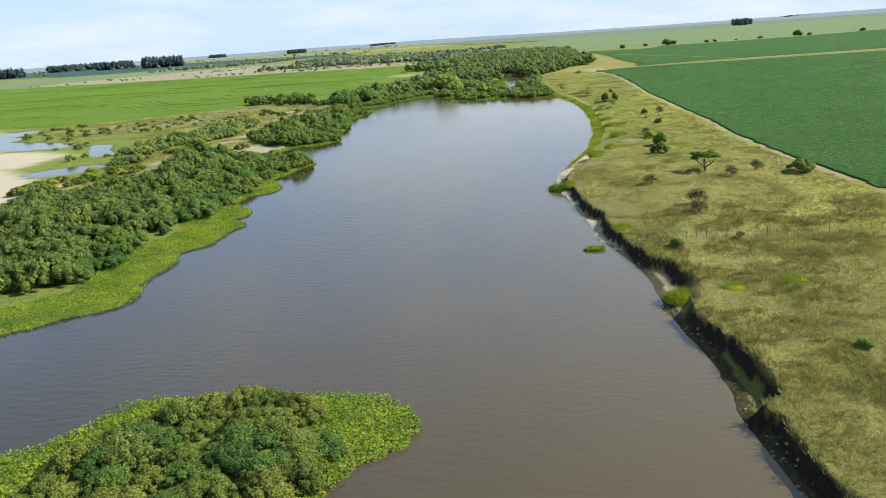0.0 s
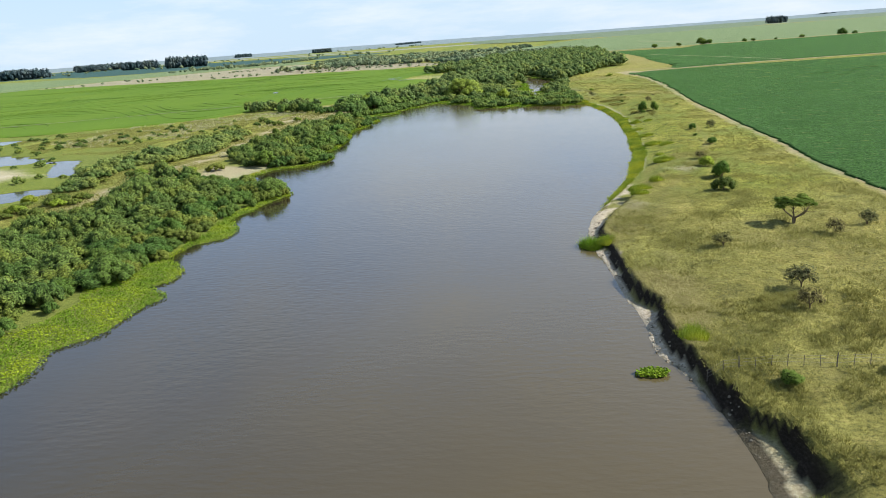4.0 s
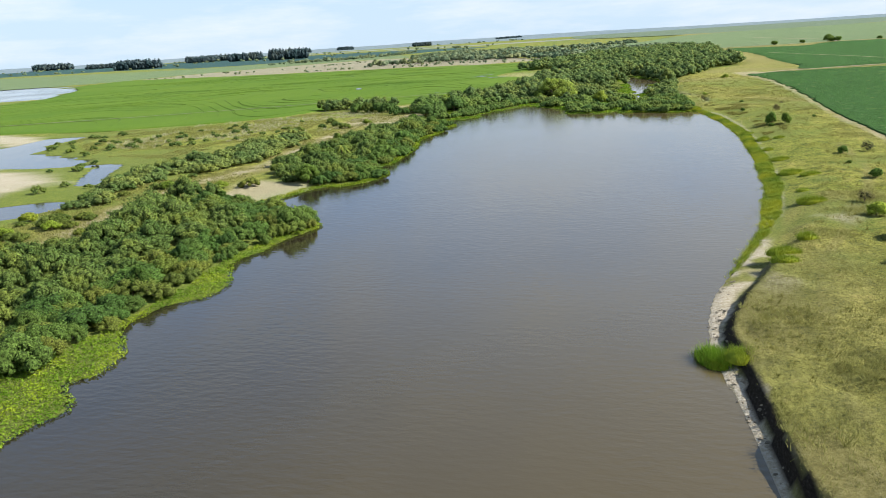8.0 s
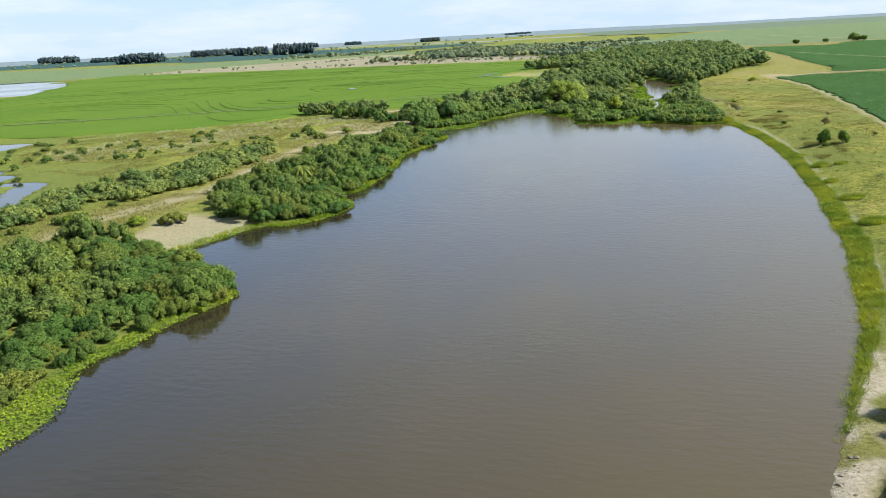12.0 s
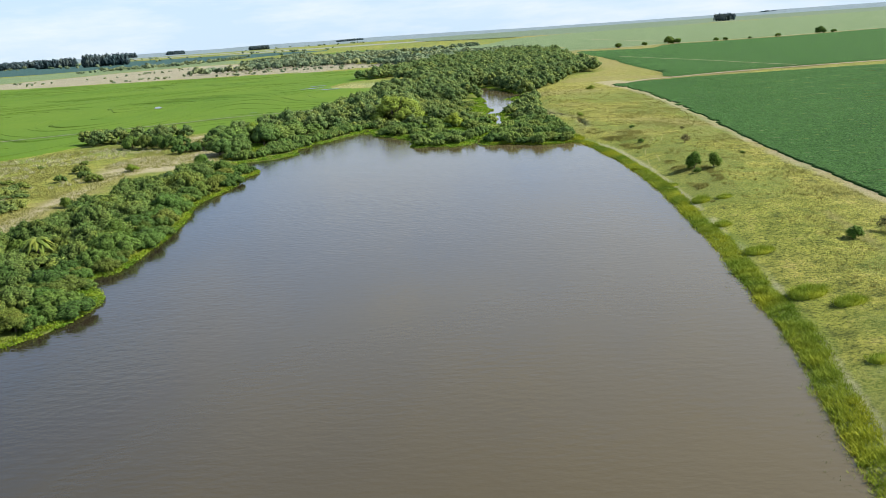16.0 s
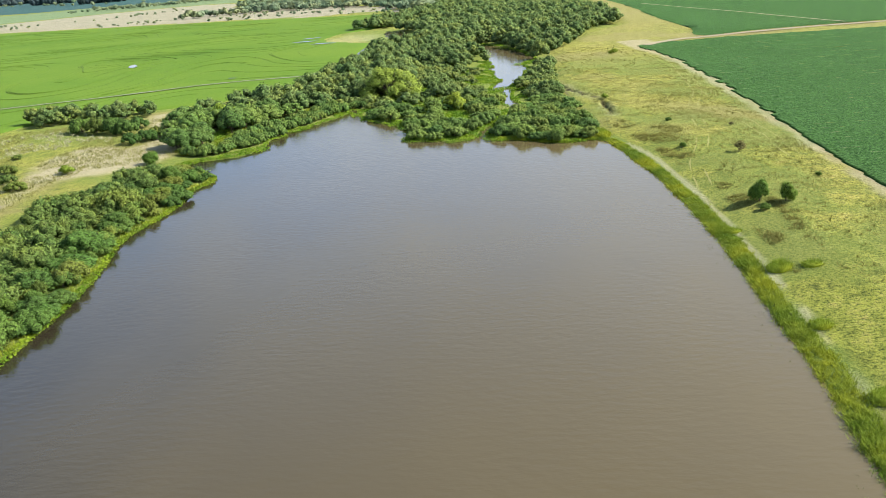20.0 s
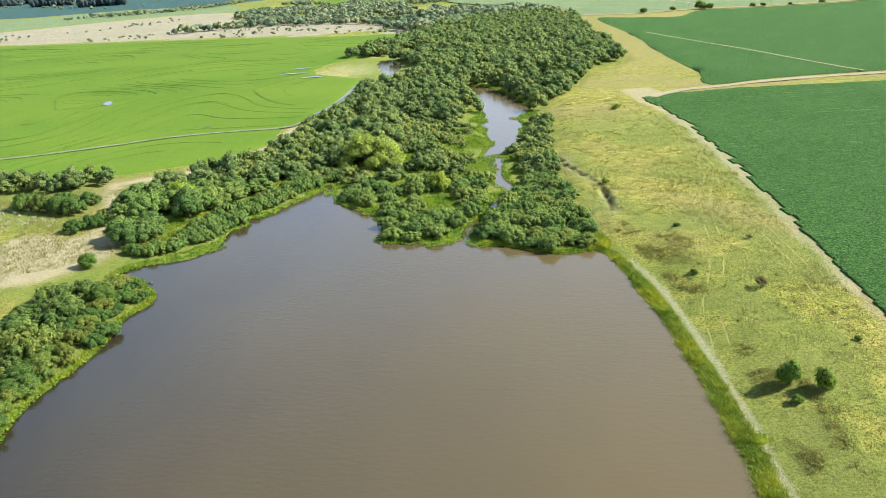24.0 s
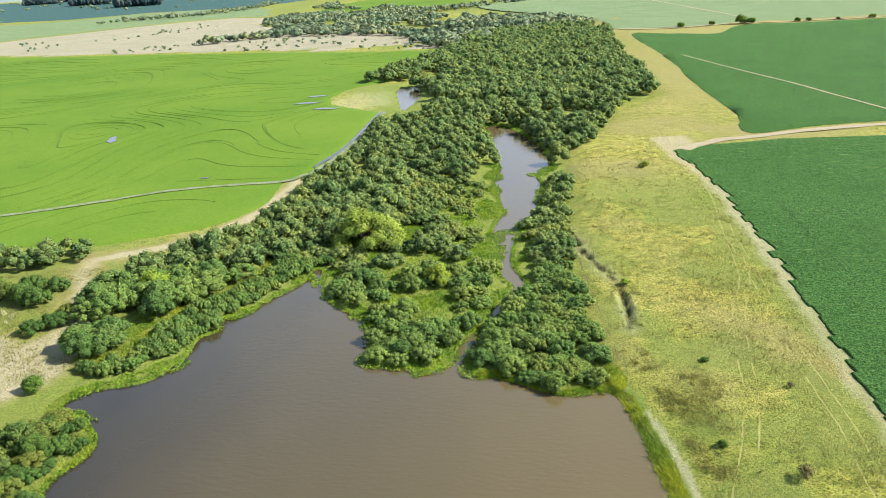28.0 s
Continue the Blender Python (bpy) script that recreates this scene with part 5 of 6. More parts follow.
for x, y, rx, ry, tall, turn in ((20.6, 137.6, 1.5, 2.2, 1.5, 20), (22.6, 136.6, 1.3, 1.3, 1.2, 0), (24.9, 75, 1.9, 1.8, 1.2, 0), (36.6, 74.5, 1.8, 1.2, 1.0, 10), (24.6, 102, 1.3, 1.6, 1.1, 0), (44.8, 194.5, 2.3, 1.5, 1.3, 0), (54, 267, 1.8, 1.3, 1.2, 20),
                                 (49.2, 222, 2.6, 1.6, 1.0, 8), (51, 238, 2.2, 1.4, 0.8, 0), (51.2, 217.5, 1.9, 1.3, 0.9, 0), (33.2, 165.5, 2.0, 1.2, 1.2, 5), (32.6, 162.3, 1.6, 0.8, 1.0, 0), (57.6, 266, 1.3, 0.9, 0.9, 0), (51.6, 252, 1.3, 1.0, 1.0, 0),
                                 (37.6, 171.5, 1.2, 1.0, 1.1, 0), (49.6, 347, 1.6, 4.5, 1.1, 0), (53.5, 281, 1.3, 0.9, 0.8, 0), (46.5, 205, 1.1, 0.8, 0.8, 0), (30, 74, 1.3, 0.9, 0.8, 0)):
    reed_clump(x, y, rx, ry, tall, turn, "bright green clump of tall reeds at the bank" if tall > 1.1 else "low green reed clump in the pasture", 0.0 if (x, y) == (20.6, 137.6) else None)


# ---- water hyacinth ----
def floating(name, places, label, size=0.15, seed=31, rise=0.28, mat=LEAF_MAT):
    x, y = places
    r = np.random.default_rng(seed)
    n = len(x)
    z = np.maximum(ground_z(x, y), 0) + 0.06 + rise * r.random(n) * (0.6 + 0.8 * grain(x, y, 2.5, 2))
    up = np.stack([0.5 * r.normal(size=n), 0.5 * r.normal(size=n), np.ones(n)], 1)
    return stuff(name, leaf_quads(np.stack([x, y, z], 1), up, size, r, 0.35), mat, label, "water plants")


west_wide_y = [78, 84, 100, 118, 126, 134, 139, 143, 150, 154, 158, 163, 167, 174, 188, 196, 204, 226, 232, 240, 246, 256, 330, 340]
west_wide = [7, 9, 8.5, 9, 8.5, 7.5, 4, 1.0, 0.8, 3.5, 4.8, 3.6, 1.4, 2.4, 1.8, 1.0, 0, 0.6, 2.0, 3.6, 2.0, 0.8, 0.7, 0.4]
floating("hyacinth_mat", area_points(box_line(-62, 76, -30, 205), 34, 41, lambda x, y: (lambda d: (d > -0.5 + 0.7 * (grain(x, y, 1.6, 2) - 0.5)) & (d < np.interp(y, west_wide_y, west_wide)) & (y > 70))(signed(x, y, LAGOON, 20))),
         "bright green water hyacinth mat along the thicket", 0.12)
NEAR_MAT = curve_through([(-62, 42), (-36.4, 50.5), (-33.4, 52), (-31, 55), (-29.6, 58), (-26.7, 59.2), (-22.9, 58.4), (-12, 58.2), (-6, 57), (-3.7, 54.8), (-2.6, 51.5), (-4, 48.4), (-7.4, 46.3), (-8.7, 43.3), (-10, 38), (-14, 30), (-50, 26)], True, 2)
floating("hyacinth_mat_near", area_points(NEAR_MAT, 40, 42, lambda x, y: (signed(x, y, MAT_SHRUBS, 40) > -1.2) & (grain(x, y, 3, 2) > 0.2)), "floating green water hyacinth mat round low shrubs", 0.115, 43, 0.35)
floating("hyacinth_mat_west", area_points(box_line(-60, 205, -30, 345), 30, 44, lambda x, y: (lambda d: (d > -0.5) & (d < np.interp(y, west_wide_y, west_wide)))(signed(x, y, LAGOON, 20))), "narrow fringe of water hyacinth at the west shore", 0.16, 45)


def north_keep(x, y):
    d = np.minimum(signed(x, y, LAGOON, 20), signed(x, y, ARM, 20))
    g = grain(x, y, 7, 2, 6.6)
    ok = (d > -1.6 * smoothstep(0.5, 0.75, g) - 0.1) & (d < 1.2 + 3.2 * smoothstep(0.45, 0.7, g))
    for cx, cy, rx, ry in CLEARINGS:
        ok |= (np.hypot((x - cx) / rx, (y - cy) / ry) < 1) & (g > 0.3) & (d > -1)
    for cx, cy, rx, ry in ((31.5, 414, 3.0, 8), (38.5, 421, 3.5, 1.6), (47.5, 475, 3, 2.0), (25.3, 356.5, 2.2, 2.5), (-11, 393, 2.5, 3.5), (33.2, 436, 1.2, 4), (34.4, 474, 1.4, 4)):
        ok |= np.hypot((x - cx) / rx, (y - cy) / ry) + 1.8 * (grain(x, y, 3.5, 3, 2.9) - 0.5) < 0.95
    return ok & ~((x > 47) & (y < 400))


floating("hyacinth_mat_north", area_points(box_line(-46, 338, 56, 560), 20, 46, north_keep), "bright green water hyacinth among the north shrubs", 0.17, 47, mat=LEAF_MAT_NORTH)
r48 = np.random.default_rng(48)
ang, rad = r48.random(420) * 2 * math.pi, np.sqrt(r48.random(420))
floating("hyacinth_clump", (19.7 + 1.5 * rad * np.cos(ang), 97 + 0.9 * rad * np.sin(ang)), "small floating clump of water hyacinth", 0.16, 49, 0.3)

# low bright grass under the thickets and on the marsh
lx, ly = area_points(box_line(-62, 200, -30, 348), 3.0, 51, lambda x, y: (lambda d: (d > 0) & (d < 2.4))(signed(x, y, LAGOON, 20)))
stuff("shore_grass", blades(lx, ly, ground_z(lx, ly), np.full(len(lx), 0.45), 0.05, 0.6, 52, 0.3, 9), LEAF_REED, "light green grass at the water's edge", "grass")
mx, my = area_points(curve_through([(-105, 262), (-100, 185), (-80, 172), (-72, 200), (-70, 240), (-70, 300), (-66, 344), (-46, 343), (-44, 352), (-58, 378), (-64, 402), (-105, 396), (-140, 368), (-190, 345), (-150, 290)], True, 6), 1.3, 53, lambda x, y: (grain(x, y, 10, 3, 5.5) > 0.42) & (water_distance(x, y) > 0.5))
stuff("marsh_grass", blades(mx, my, ground_z(mx, my), np.full(len(mx), 0.42), 0.06, 0.7, 54, 0.45, 8), LEAF_GRASS, "rough green and straw marsh grass", "grass")
ppx, ppy = area_points(curve_through([(-70, 340), (-80, 392), (-118, 380), (-165, 350), (-150, 300), (-95, 300), (-84, 322)], True, 6), 0.28, 55, lambda x, y: grain(x, y, 12, 3, 1.5) > 0.5)
stuff("dry_plume_grass", blades(ppx, ppy, ground_z(ppx, ppy), np.full(len(ppx), 0.75), 0.06, 0.7, 56, 0.3, 14), LEAF_PALE, "pale dry plume grass in clumps", "grass")

# ---- paths worn into the pasture ----
PATH_STRAW = plain_material("worn_straw", (0.19, 0.19, 0.05), (0.27, 0.25, 0.085), 1.2)
# trodden soil, darkened to carry the shade inside the rut
PATH_DARK = plain_material("shaded_rut_soil", (0.075, 0.07, 0.028), (0.2, 0.17, 0.085), 0.9)


def worn(name, line, width, mat, label, off=0.0, seed=3):
    """A path in broken stretches, where feet and wheels have worn the grass through."""
    g = np.gradient(line, axis=0)
    g /= np.linalg.norm(g, axis=1)[:, None]
    line = curve_through(line + off * np.stack([-g[:, 1], g[:, 0]], 1), step=0.6)
    line = line + 0.25 * (np.stack([grain(line[:, 0], line[:, 1], 5, 2, seed), grain(line[:, 0], line[:, 1], 5, 2, seed + 9)], 1) - 0.5)
    keep = np.where(grain(line[:, 0], line[:, 1], 3.5, 3, seed * 1.7) > 0.36)[0]
    ob = thing(name, label, "track", kind="structure")
    for run in np.split(keep, np.where(np.diff(keep) > 1)[0] + 1):
        if len(run) < 5:
            continue
        xy, f = strip(line[run], width, 0.9, seed + len(run))
        n = len(run)
        t = np.minimum(np.arange(n), np.arange(n)[::-1]) / 4
        taper = np.tile(np.clip(t, 0.05, 1), 3)[:, None]
        xy = np.tile(line[run], (3, 1)) * (1 - taper) + xy * taper
        part("worn_stretch", mesh_of("worn_stretch", np.column_stack([xy, ground_z(xy[:, 0], xy[:, 1]) + 0.03]), f, mat, True), ob)


worn("cattle_trail", CATTLE_TRAIL, 0.3, PATH_DARK, "thin dark cattle trail beside the wood")
for off in (-1.1, 1.1):
    worn("wheel_track", WHEEL_TRACK, 0.26, PATH_STRAW, "pale wheel track pressed into the grass", off, 5)
    worn("wheel_track_faint", WHEEL_TRACK_B, 0.22, PATH_STRAW, "faint wheel track in the grass", off, 6)


# ---- fence ----
def build_fence():
    ob = thing("fence", "old wooden post fence with thin wires across the pasture", "fence")
    r = random.Random(4)
    xs = [23.65 + 1.25 * k for k in range(37)]
    tops = []
    for k, x in enumerate(xs):
        y = 94.9 - 0.13 * (x - 20)
        z = max(float(ground_z(x, y)[0]), 0)
        h, w = (1.25, 0.055) if k % 6 == 2 else (1.0, 0.03)
        a, b = r.uniform(-0.06, 0.06), r.uniform(-0.06, 0.06)
        p = [(0, 0, -0.3, w * 1.1), (a * 0.5, b * 0.5, h * 0.5, w), (a, b, h, w * 0.8), (a, b, h + 0.02, 0.01)]
        post = part("post", mesh_of("post", *limb_arrays([p]), POST), ob)
        post.location = (x, y, z)
        tops.append((x, y, z))
    for lift in (0.35, 0.68, 0.95):
        part("wire", mesh_of("wire", *limb_arrays([[(x, y, z + lift, 0.008) for x, y, z in tops]]), WIRE), ob)


build_fence()


# ---- palm ----
def build_palm(x, y, tall):
    ob = thing("palm_tree", "low feather palm rising from the thicket", "tree")
    part("trunk", mesh_of("trunk", *limb_arrays([[(0, 0, -0.2, 0.22), (0.05, 0, tall * 0.5, 0.17), (0.1, 0.05, tall, 0.15)]]), BARK), ob)
    r = np.random.default_rng(3)
    for k in range(22):
        a, up = k * 2.4, 0.9 - 0.06 * k
        v, f = [], []
        n = 9
        for i in range(n):
            t = i / (n - 1)
            rr, zz = 2.6 * t * (0.75 + 0.25 * math.cos(up)), tall + 1.7 * t * up - 2.0 * t * t
            w = 0.42 * math.sin(math.pi * min(1, 0.12 + t * 0.9)) + 0.02
            c, s = math.cos(a), math.sin(a)
            for side, dz in ((-1, -0.14), (0, 0), (1, -0.14)):
                v.append((rr * c - side * w * s + 0.1, rr * s + side * w * c, zz + dz * w * 3))
        for i in range(n - 1):
            for j in range(2):
                f.append((i * 3 + j, i * 3 + j + 1, i * 3 + j + 4, i * 3 + j + 3))
        part("frond", mesh_of("frond", v, f, LEAF_OLIVE), ob)
    ob.matrix_world = pose(x, y, float(ground_z(x, y)[0]))


build_palm(-53.5, 259, 3.6)


# ---- rice levees, ditch, puddles ----
def build_levees():
    line = curve_through(RICE_EDGE, True, 6)
    r = np.random.default_rng(61)
    f = lambda x, y: grain(x, y, 150, 2, 7.7) * 3 + 0.004 * y - 0.002 * x
    vs, fs, base = [], [], 0
    for k in range(520):
        x, y = r.uniform(-420, 10), r.uniform(370, 930)
        for _ in range(5):
            p, q, e = np.array([x]), np.array([y]), 3.0
            gx, gy = float((f(p + e, q) - f(p - e, q))[0]) / 6, float((f(p, q + e) - f(p, q - e))[0]) / 6
            here = float(f(p, q)[0])
            off = (round(here / 0.09) * 0.09 - here) / (gx * gx + gy * gy + 1e-6)
            x, y = x + max(-6, min(6, off * gx)), y + max(-6, min(6, off * gy))
        pts = []
        for _ in range(int(r.uniform(7, 30))):
            p, q, e = np.array([x]), np.array([y]), 3.0
            gx, gy = float((f(p + e, q) - f(p - e, q))[0]), float((f(p, q + e) - f(p, q - e))[0])
            n = math.hypot(gx, gy) + 1e-9
            x, y = x - gy / n * 4, y + gx / n * 4
            pts.append((x, y))
        pts = np.array(pts)
        ok = signed(pts[:, 0], pts[:, 1], line, 30) < -3
        if ok.sum() < 8:
            continue
        pts = pts[:len(pts) if ok.all() else int(np.argmin(ok))]
        if len(pts) < 6:
            continue
        c = curve_through(pts, step=2.0)
        if len(c) < 5:
            continue
        xy, ff = strip(c, 0.2 * r.uniform(0.4, 1.4), 1.6, k)
        n = len(c)
        z = np.concatenate([np.full(n, 1.2), np.full(n, 1.28), np.full(n, 1.2)])
        vs.append(np.column_stack([xy, z]))
        fs.append(ff + base)
        base += len(xy)
    stuff("rice_levees", (np.concatenate(vs), np.concatenate(fs)), LEVEE, "winding dark green levees through the rice", "levees")


build_levees()


def pool(name, x, y, rx, ry, z, turn, label):
    k = 28
    a = np.arange(k) * 2 * math.pi / k
    q = 0.35 + 1.1 * grain(np.cos(a) * 3 + x, np.sin(a) * 3 + y, 1.5, 3)
    v = np.column_stack([rx * q * np.cos(a), ry * q * np.sin(a), np.zeros(k)])
    v = np.concatenate([v, [(0, 0, 0)]])
    f = [(k, j, (j + 1) % k) for j in range(k)]
    ob = new(name, mesh_of(name, v, f, WATER))
    ob.matrix_world = pose(x, y, z, 0, 0, turn)
    return tagged(ob, label, "water", kind="structure")


for x, y, rx, ry, turn in ((-136, 555, 2.2, 7, 20), (-62, 627, 7, 2.4, 10), (-48, 608, 7.5, 2.2, 0), (-61, 648, 6, 2.5, 20), (-68.8, 483.4, 1.6, 1.0, 10)):
    pool("rice_pool", x, y, rx, ry, 1.38, turn, "small open pool in the rice field")
worn_ditch = curve_through([(-31.5, 492), (-26.5, 513), (-23, 540), (-20.6, 572), (-18.6, 592)], step=3)
xy, f = strip(worn_ditch, 1.5, 1.0, 8)
tagged(new("irrigation_ditch", mesh_of("irrigation_ditch", np.column_stack([xy, np.full(len(xy), 1.42)]), f, WATER, True)), "water-filled irrigation ditch beside the levee road", "ditch", kind="structure")

# ---- far trees ----
for x, y, rad, tall in ((213, 922, 3.6, 0.9), (243, 932, 3.2, 0.8), (268, 931, 5.8, 0.95), (276, 926, 4.4, 0.85), (316, 925, 3.2, 0.8), (325, 924, 2.8, 0.8), (352, 927, 1.8, 0.8), (380, 924, 3.2, 0.8), (427, 930, 6, 0.9), (444, 934, 3.2, 0.8), (520, 955, 4, 0.8), (640, 980, 5, 0.8)):
    put("bush", x, y, rad, tall, "lone dark tree on the field lane", "trees on the lane", 2.4)


def grove(x, y, wide, deep, tall, turn, label, seed):
    """A planted block of tall straight trees."""
    r = np.random.default_rng(seed)
    gap = max(9.0, wide / 12)
    u, v = np.meshgrid(np.arange(-wide / 2, wide / 2, gap), np.arange(-deep / 2, deep / 2, gap))
    u, v = u.ravel() + r.normal(size=u.size), v.ravel() + r.normal(size=v.size)
    a = radians(turn)
    ob = mass("eucalyptus_grove", (x + u * math.cos(a) - v * math.sin(a), y + u * math.sin(a) + v * math.cos(a)), np.full(len(u), gap * 0.85), GROVE_KINDS, LEAF_GROVE_HAZY, label, "trees", tall / (gap * 0.85) / 1.55 * r.uniform(0.85, 1.05, len(u)), seed)
    return ob


GROVE_KINDS = [cheap_crown(360 + k, 3, 55, 0.19, 0.3, 1.1, 0.5, 0.5) for k in range(4)]
for k, (x, y, wide, deep, tall) in enumerate(((-2600, 3480, 180, 70, 34), (-2060, 3330, 95, 60, 27), (-1250, 2080, 120, 60, 28), (-1470, 2870, 105, 60, 24), (-1500, 3050, 220, 70, 27), (-1120, 2530, 115, 60, 27), (-845, 2235, 115, 70, 32), (-1530, 4150, 110, 60, 30),
                                              (-1300, 4250, 85, 60, 24), (-830, 4150, 95, 60, 22), (985, 2545, 52, 40, 23), (1990, 4280, 270, 60, 18), (2420, 4300, 90, 50, 15), (-1700, 3330, 120, 60, 22), (-380, 4500, 150, 60, 22), (-1900, 2900, 160, 50, 20))):
    grove(x, y, wide, deep, tall, 20, "distant dark block of planted eucalyptus", 400 + k)

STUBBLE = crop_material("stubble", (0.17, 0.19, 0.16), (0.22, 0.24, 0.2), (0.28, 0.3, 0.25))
# hills' green washed with blue: the haze is part of this colour
HAZY_HILL = crop_material("hazy_hill", (0.13, 0.18, 0.2), (0.17, 0.22, 0.24), (0.21, 0.26, 0.27))


def far_hills():
    a = np.radians(np.arange(20, 161, 0.5))
    rows = []
    for rad, k in ((4300, 0.0), (4500, 0.6), (4800, 1.0), (4950, 0.3)):
        h = 9 * smoothstep(0.25, 0.8, grain(np.degrees(a), np.full(a.shape, 3.0), 9, 4, 2.2)) + 14
        rows.append(np.column_stack([rad * np.cos(a), rad * np.sin(a), h * k]))
    n = len(a)
    i = np.concatenate([np.arange(n - 1) + j * n for j in range(3)])
    tagged(new("backdrop_hills", mesh_of("backdrop_hills", np.concatenate(rows), np.stack([i + 1, i, i + n, i + n + 1], 1), HAZY_HILL, True)), "low hills along the horizon, blue with painted haze", "hills", kind="structure")


far_hills()
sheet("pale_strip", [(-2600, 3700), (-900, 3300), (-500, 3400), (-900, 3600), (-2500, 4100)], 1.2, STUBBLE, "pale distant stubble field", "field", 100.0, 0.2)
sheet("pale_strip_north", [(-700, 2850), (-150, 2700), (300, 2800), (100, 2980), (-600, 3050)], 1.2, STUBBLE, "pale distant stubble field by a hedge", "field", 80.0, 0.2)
hx, hy = area_points(box_line(-2600, 1900, 2600, 4200), 0.00006, 81, lambda x, y: (grain(x, y, 500, 2) > 0.45) & (x < -250))
mass("hedge_trees", (hx, hy), np.random.default_rng(82).uniform(4, 7, len(hx)), FAR_KINDS, LEAF_FAR_HAZY, "scattered far hedgerow trees", "trees", seed=83)


# weedy rough ground between the shore path and the wheel tracks
def rough_keep(x, y):
    return (grain(x, y, 4, 3, 3.1) > 0.56) & (water_distance(x, y) > 5.5)


vx, vy = area_points(curve_through([(53.5, 262), (60, 268), (64, 292), (61, 318), (66, 334), (62, 350), (55, 362), (53, 345), (55.5, 325), (57.5, 300)], True, 3), 9, 91, rough_keep)
stuff("rough_weeds", blades(vx, vy, ground_z(vx, vy), 0.12 + 0.32 * grain(vx, vy, 3, 2), 0.05, 1.2, 92, 0.25, 7), LEAF_TUSSOCK, "grey-green weeds in rough clumps by the path", "weeds")
ux, uy = area_points(box_line(22, 40, 66, 110), 5.0, 93, lambda x, y: (lambda g: (g[2] > 0.9) & (g[3] > 0.9))(ground_parts(x, y)) & (grain(x, y, 5, 3, 4.7) > 0.5))
stuff("rough_tussocks", blades(ux, uy, ground_z(ux, uy), 0.18 + 0.42 * grain(ux, uy, 3, 2), 0.035, 1.2, 94, 0.2, 9), LEAF_TUSSOCK, "olive tussocks on the cut bank's pasture", "grass")


# ---- tussocks over the pasture ----
tux, tuy = area_points(box_line(24, 96, 106, 500), 0.75, 95, lambda x, y: pasture_keep(x, y) & (grain(x, y, 16, 3, 6.1) > 0.4))
r96 = np.random.default_rng(96)
stuff("pasture_tussocks", blades(tux, tuy, ground_z(tux, tuy), 0.16 + 0.34 * r96.random(len(tux)) ** 2, 0.05, 1.0, 97, 0.18, 10), LEAF_TUSSOCK, "olive tussocks dotted over the pasture", "grass")

# spray lanes pressed through the soybeans, the gaps' shade put into their colour
LANE = plain_material("shaded_soil", (0.012, 0.03, 0.008), (0.03, 0.06, 0.015), 0.6)
for line in ([(131.2, 498.7), (133.4, 486.2), (137, 465.6), (138.3, 448), (138.9, 430), (139.5, 390), (140, 340)], [(104.9, 426.1), (112.8, 422.4), (129, 416.1), (160, 405)], [(108.8, 439.5), (108.6, 424.8), (106.5, 400), (104, 370)],
             [(121.3, 432.3), (120.3, 418.6), (118.1, 394.7), (114, 340)], [(98.2, 402.9), (95.5, 386.9), (93.6, 370)]):
    c_line = curve_through(line, step=1.0)
    cut = np.where(grain(c_line[:, 0], c_line[:, 1], 6, 2, 1.1) > 0.42)[0]
    for run in np.split(cut, np.where(np.diff(cut) > 1)[0] + 1):
        if len(run) > 4:
            xy, f = strip(c_line[run], 0.16, 0.8, len(run))
            tagged(new("spray_lane", mesh_of("spray_lane", np.column_stack([xy, np.full(len(xy), 2.32)]), f, LANE)), "narrow dark lane pressed through the soybeans", "track", kind="structure")

hgx, hgy = area_points(box_line(-56, 350, -8, 405), 5, 98, lambda x, y: inside(x, y, WOOD_NORTH) & (water_distance(x, y) > 7) & (water_distance(x, y) < 14))
stuff("hedge_grass", blades(hgx, hgy, ground_z(hgx, hgy), np.full(len(hgx), 0.5), 0.06, 0.6, 99, 0.3, 6), LEAF_REED, "light green grass between the hedge and the trees", "grass")

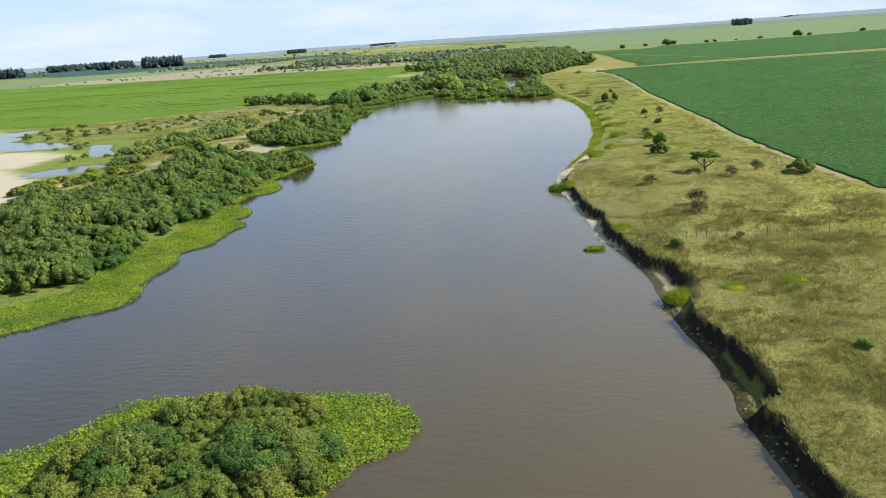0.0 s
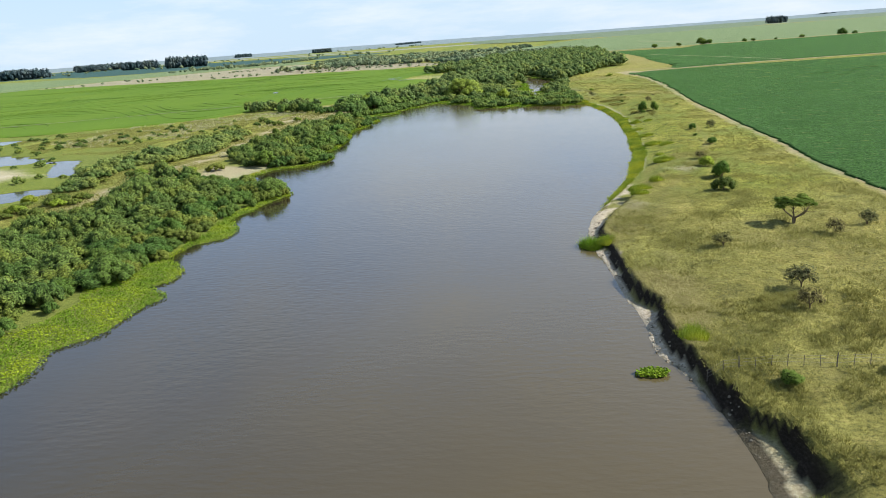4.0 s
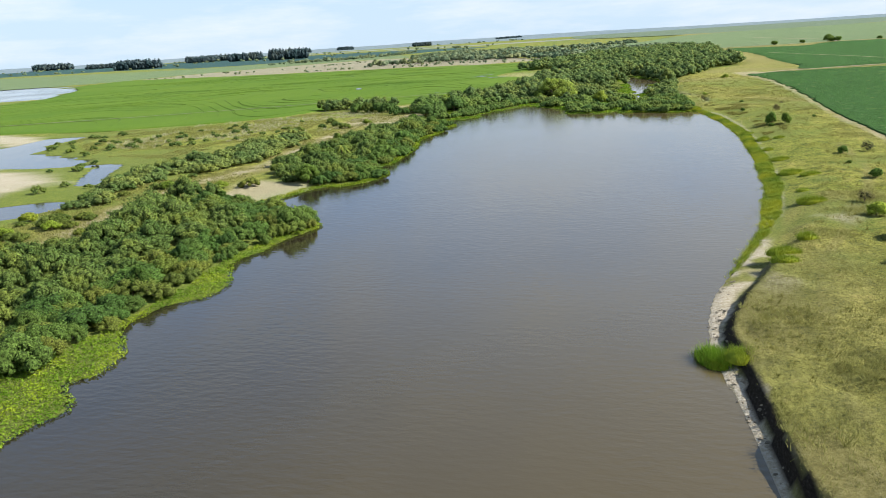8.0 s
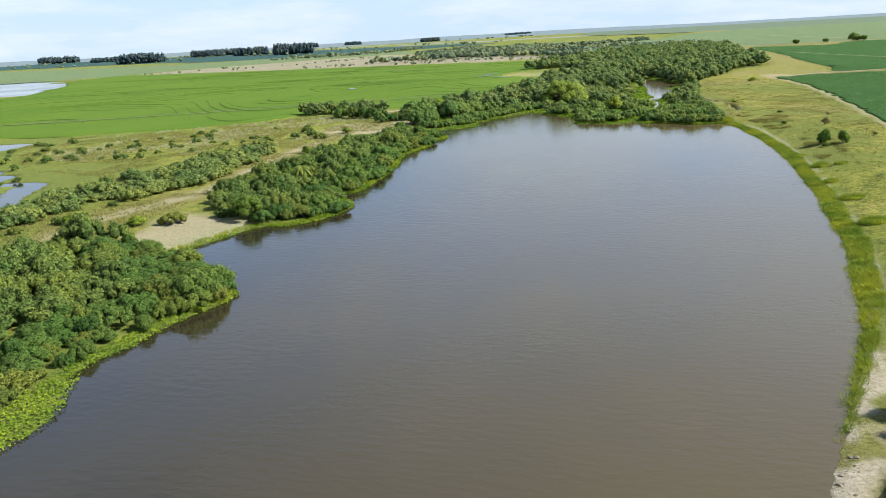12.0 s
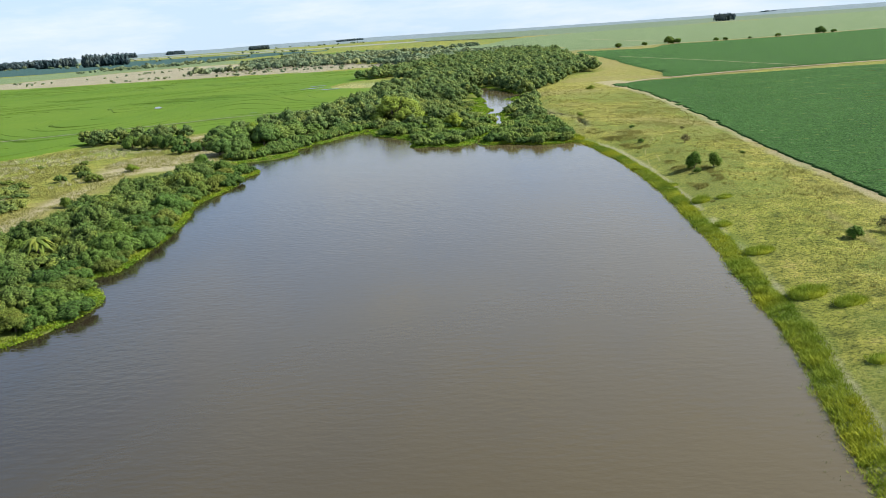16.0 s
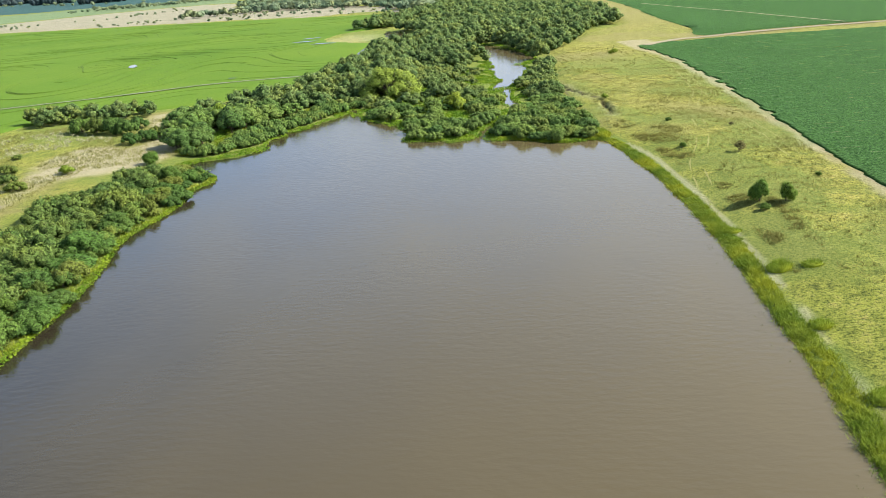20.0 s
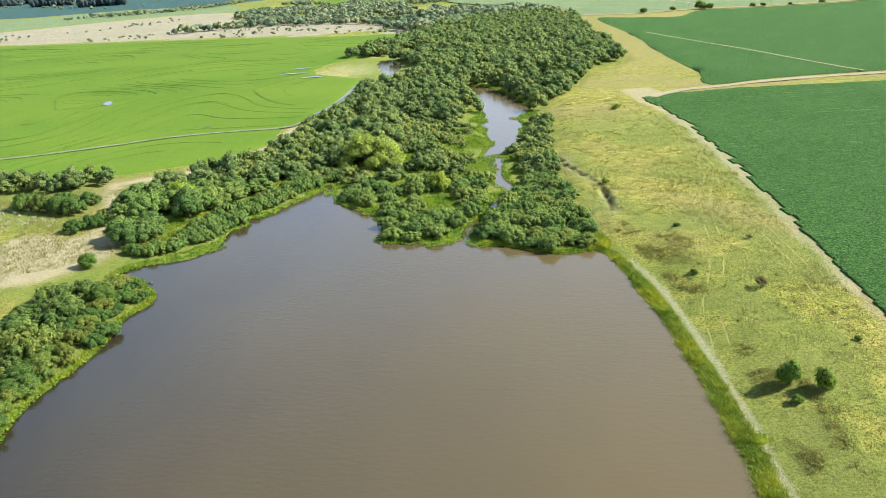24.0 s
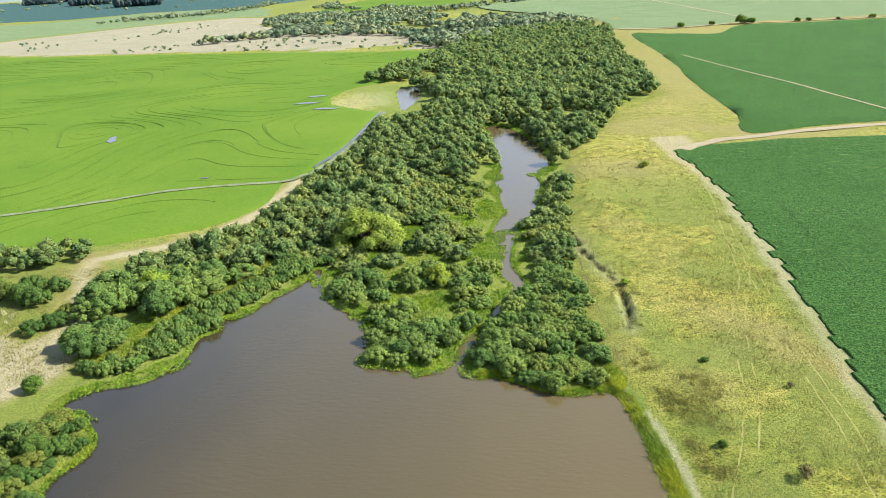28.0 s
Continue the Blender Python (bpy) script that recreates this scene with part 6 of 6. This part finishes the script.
# sprigs standing in the shallows, and clods fallen from the cut bank
tsx, tsy = area_points(box_line(24, 180, 58, 345), 0.35, 101, lambda x, y: (lambda d: (d < -0.2) & (d > -2.6) & (grain(x, y, 9, 2, 3.7) > 0.5))(signed(x, y, LAGOON, 10)) & (x > 26))
stuff("shallow_sprigs", blades(tsx, tsy, np.zeros(len(tsx)), np.full(len(tsx), 0.16), 0.03, 1.2, 102, 0.14, 5), LEAF_WEED, "dark sprigs standing in the shallow water", "water plants")


def bank_clods():
    r = np.random.default_rng(103)
    x, y = area_points(box_line(18, 36, 32, 160), 3.0, 104, lambda x, y: (lambda g: (g[1] > 0.05) & (g[1] < 1.6) & (g[3] < 0.5))(ground_parts(x, y)) & (grain(x, y, 7, 2, 1.9) > 0.5))
    bm = bmesh.new()
    bmesh.ops.create_icosphere(bm, subdivisions=1, radius=1)
    v0 = np.array([v.co[:] for v in bm.verts])
    f0 = np.array([[v.index for v in f.verts] for f in bm.faces])
    bm.free()
    z, vs, fs = ground_z(x, y), [], []
    for k in range(len(x)):
        s = 0.06 + 0.16 * r.random() ** 3
        vs.append(v0 * (1 + 0.25 * r.normal(size=v0.shape)) * (s, s, s * 0.7) + (x[k], y[k], z[k]))
        fs.append(f0 + k * len(v0))
    stuff("bank_clods", (np.concatenate(vs), np.concatenate(fs)), plain_material("dry_clods", (0.1, 0.082, 0.058), (0.3, 0.26, 0.19), 1.5), "pale clods of earth fallen below the cut bank", "clods")


bank_clods()

# grass under the shrubs of the north marsh
for wood, name in ((WOOD_NORTH, "marsh_floor_grass"), (WOOD_EAST, "shore_floor_grass")):
    qx, qy = area_points(wood, 2.0, 105, lambda x, y: (x > -9) & (water_distance(x, y) > 0.3))
    stuff(name, blades(qx, qy, ground_z(qx, qy), 0.25 + 0.45 * grain(qx, qy, 4, 2), 0.07, 0.8, 106, 0.35, 5), LEAF_MAT_NORTH, "bright green marsh grass between the shrubs", "grass")

# the patterns that the plants were copied from are taken away
for pattern in HIDDEN:
    for piece in (*pattern.children_recursive, pattern):
        bpy.data.objects.remove(piece)
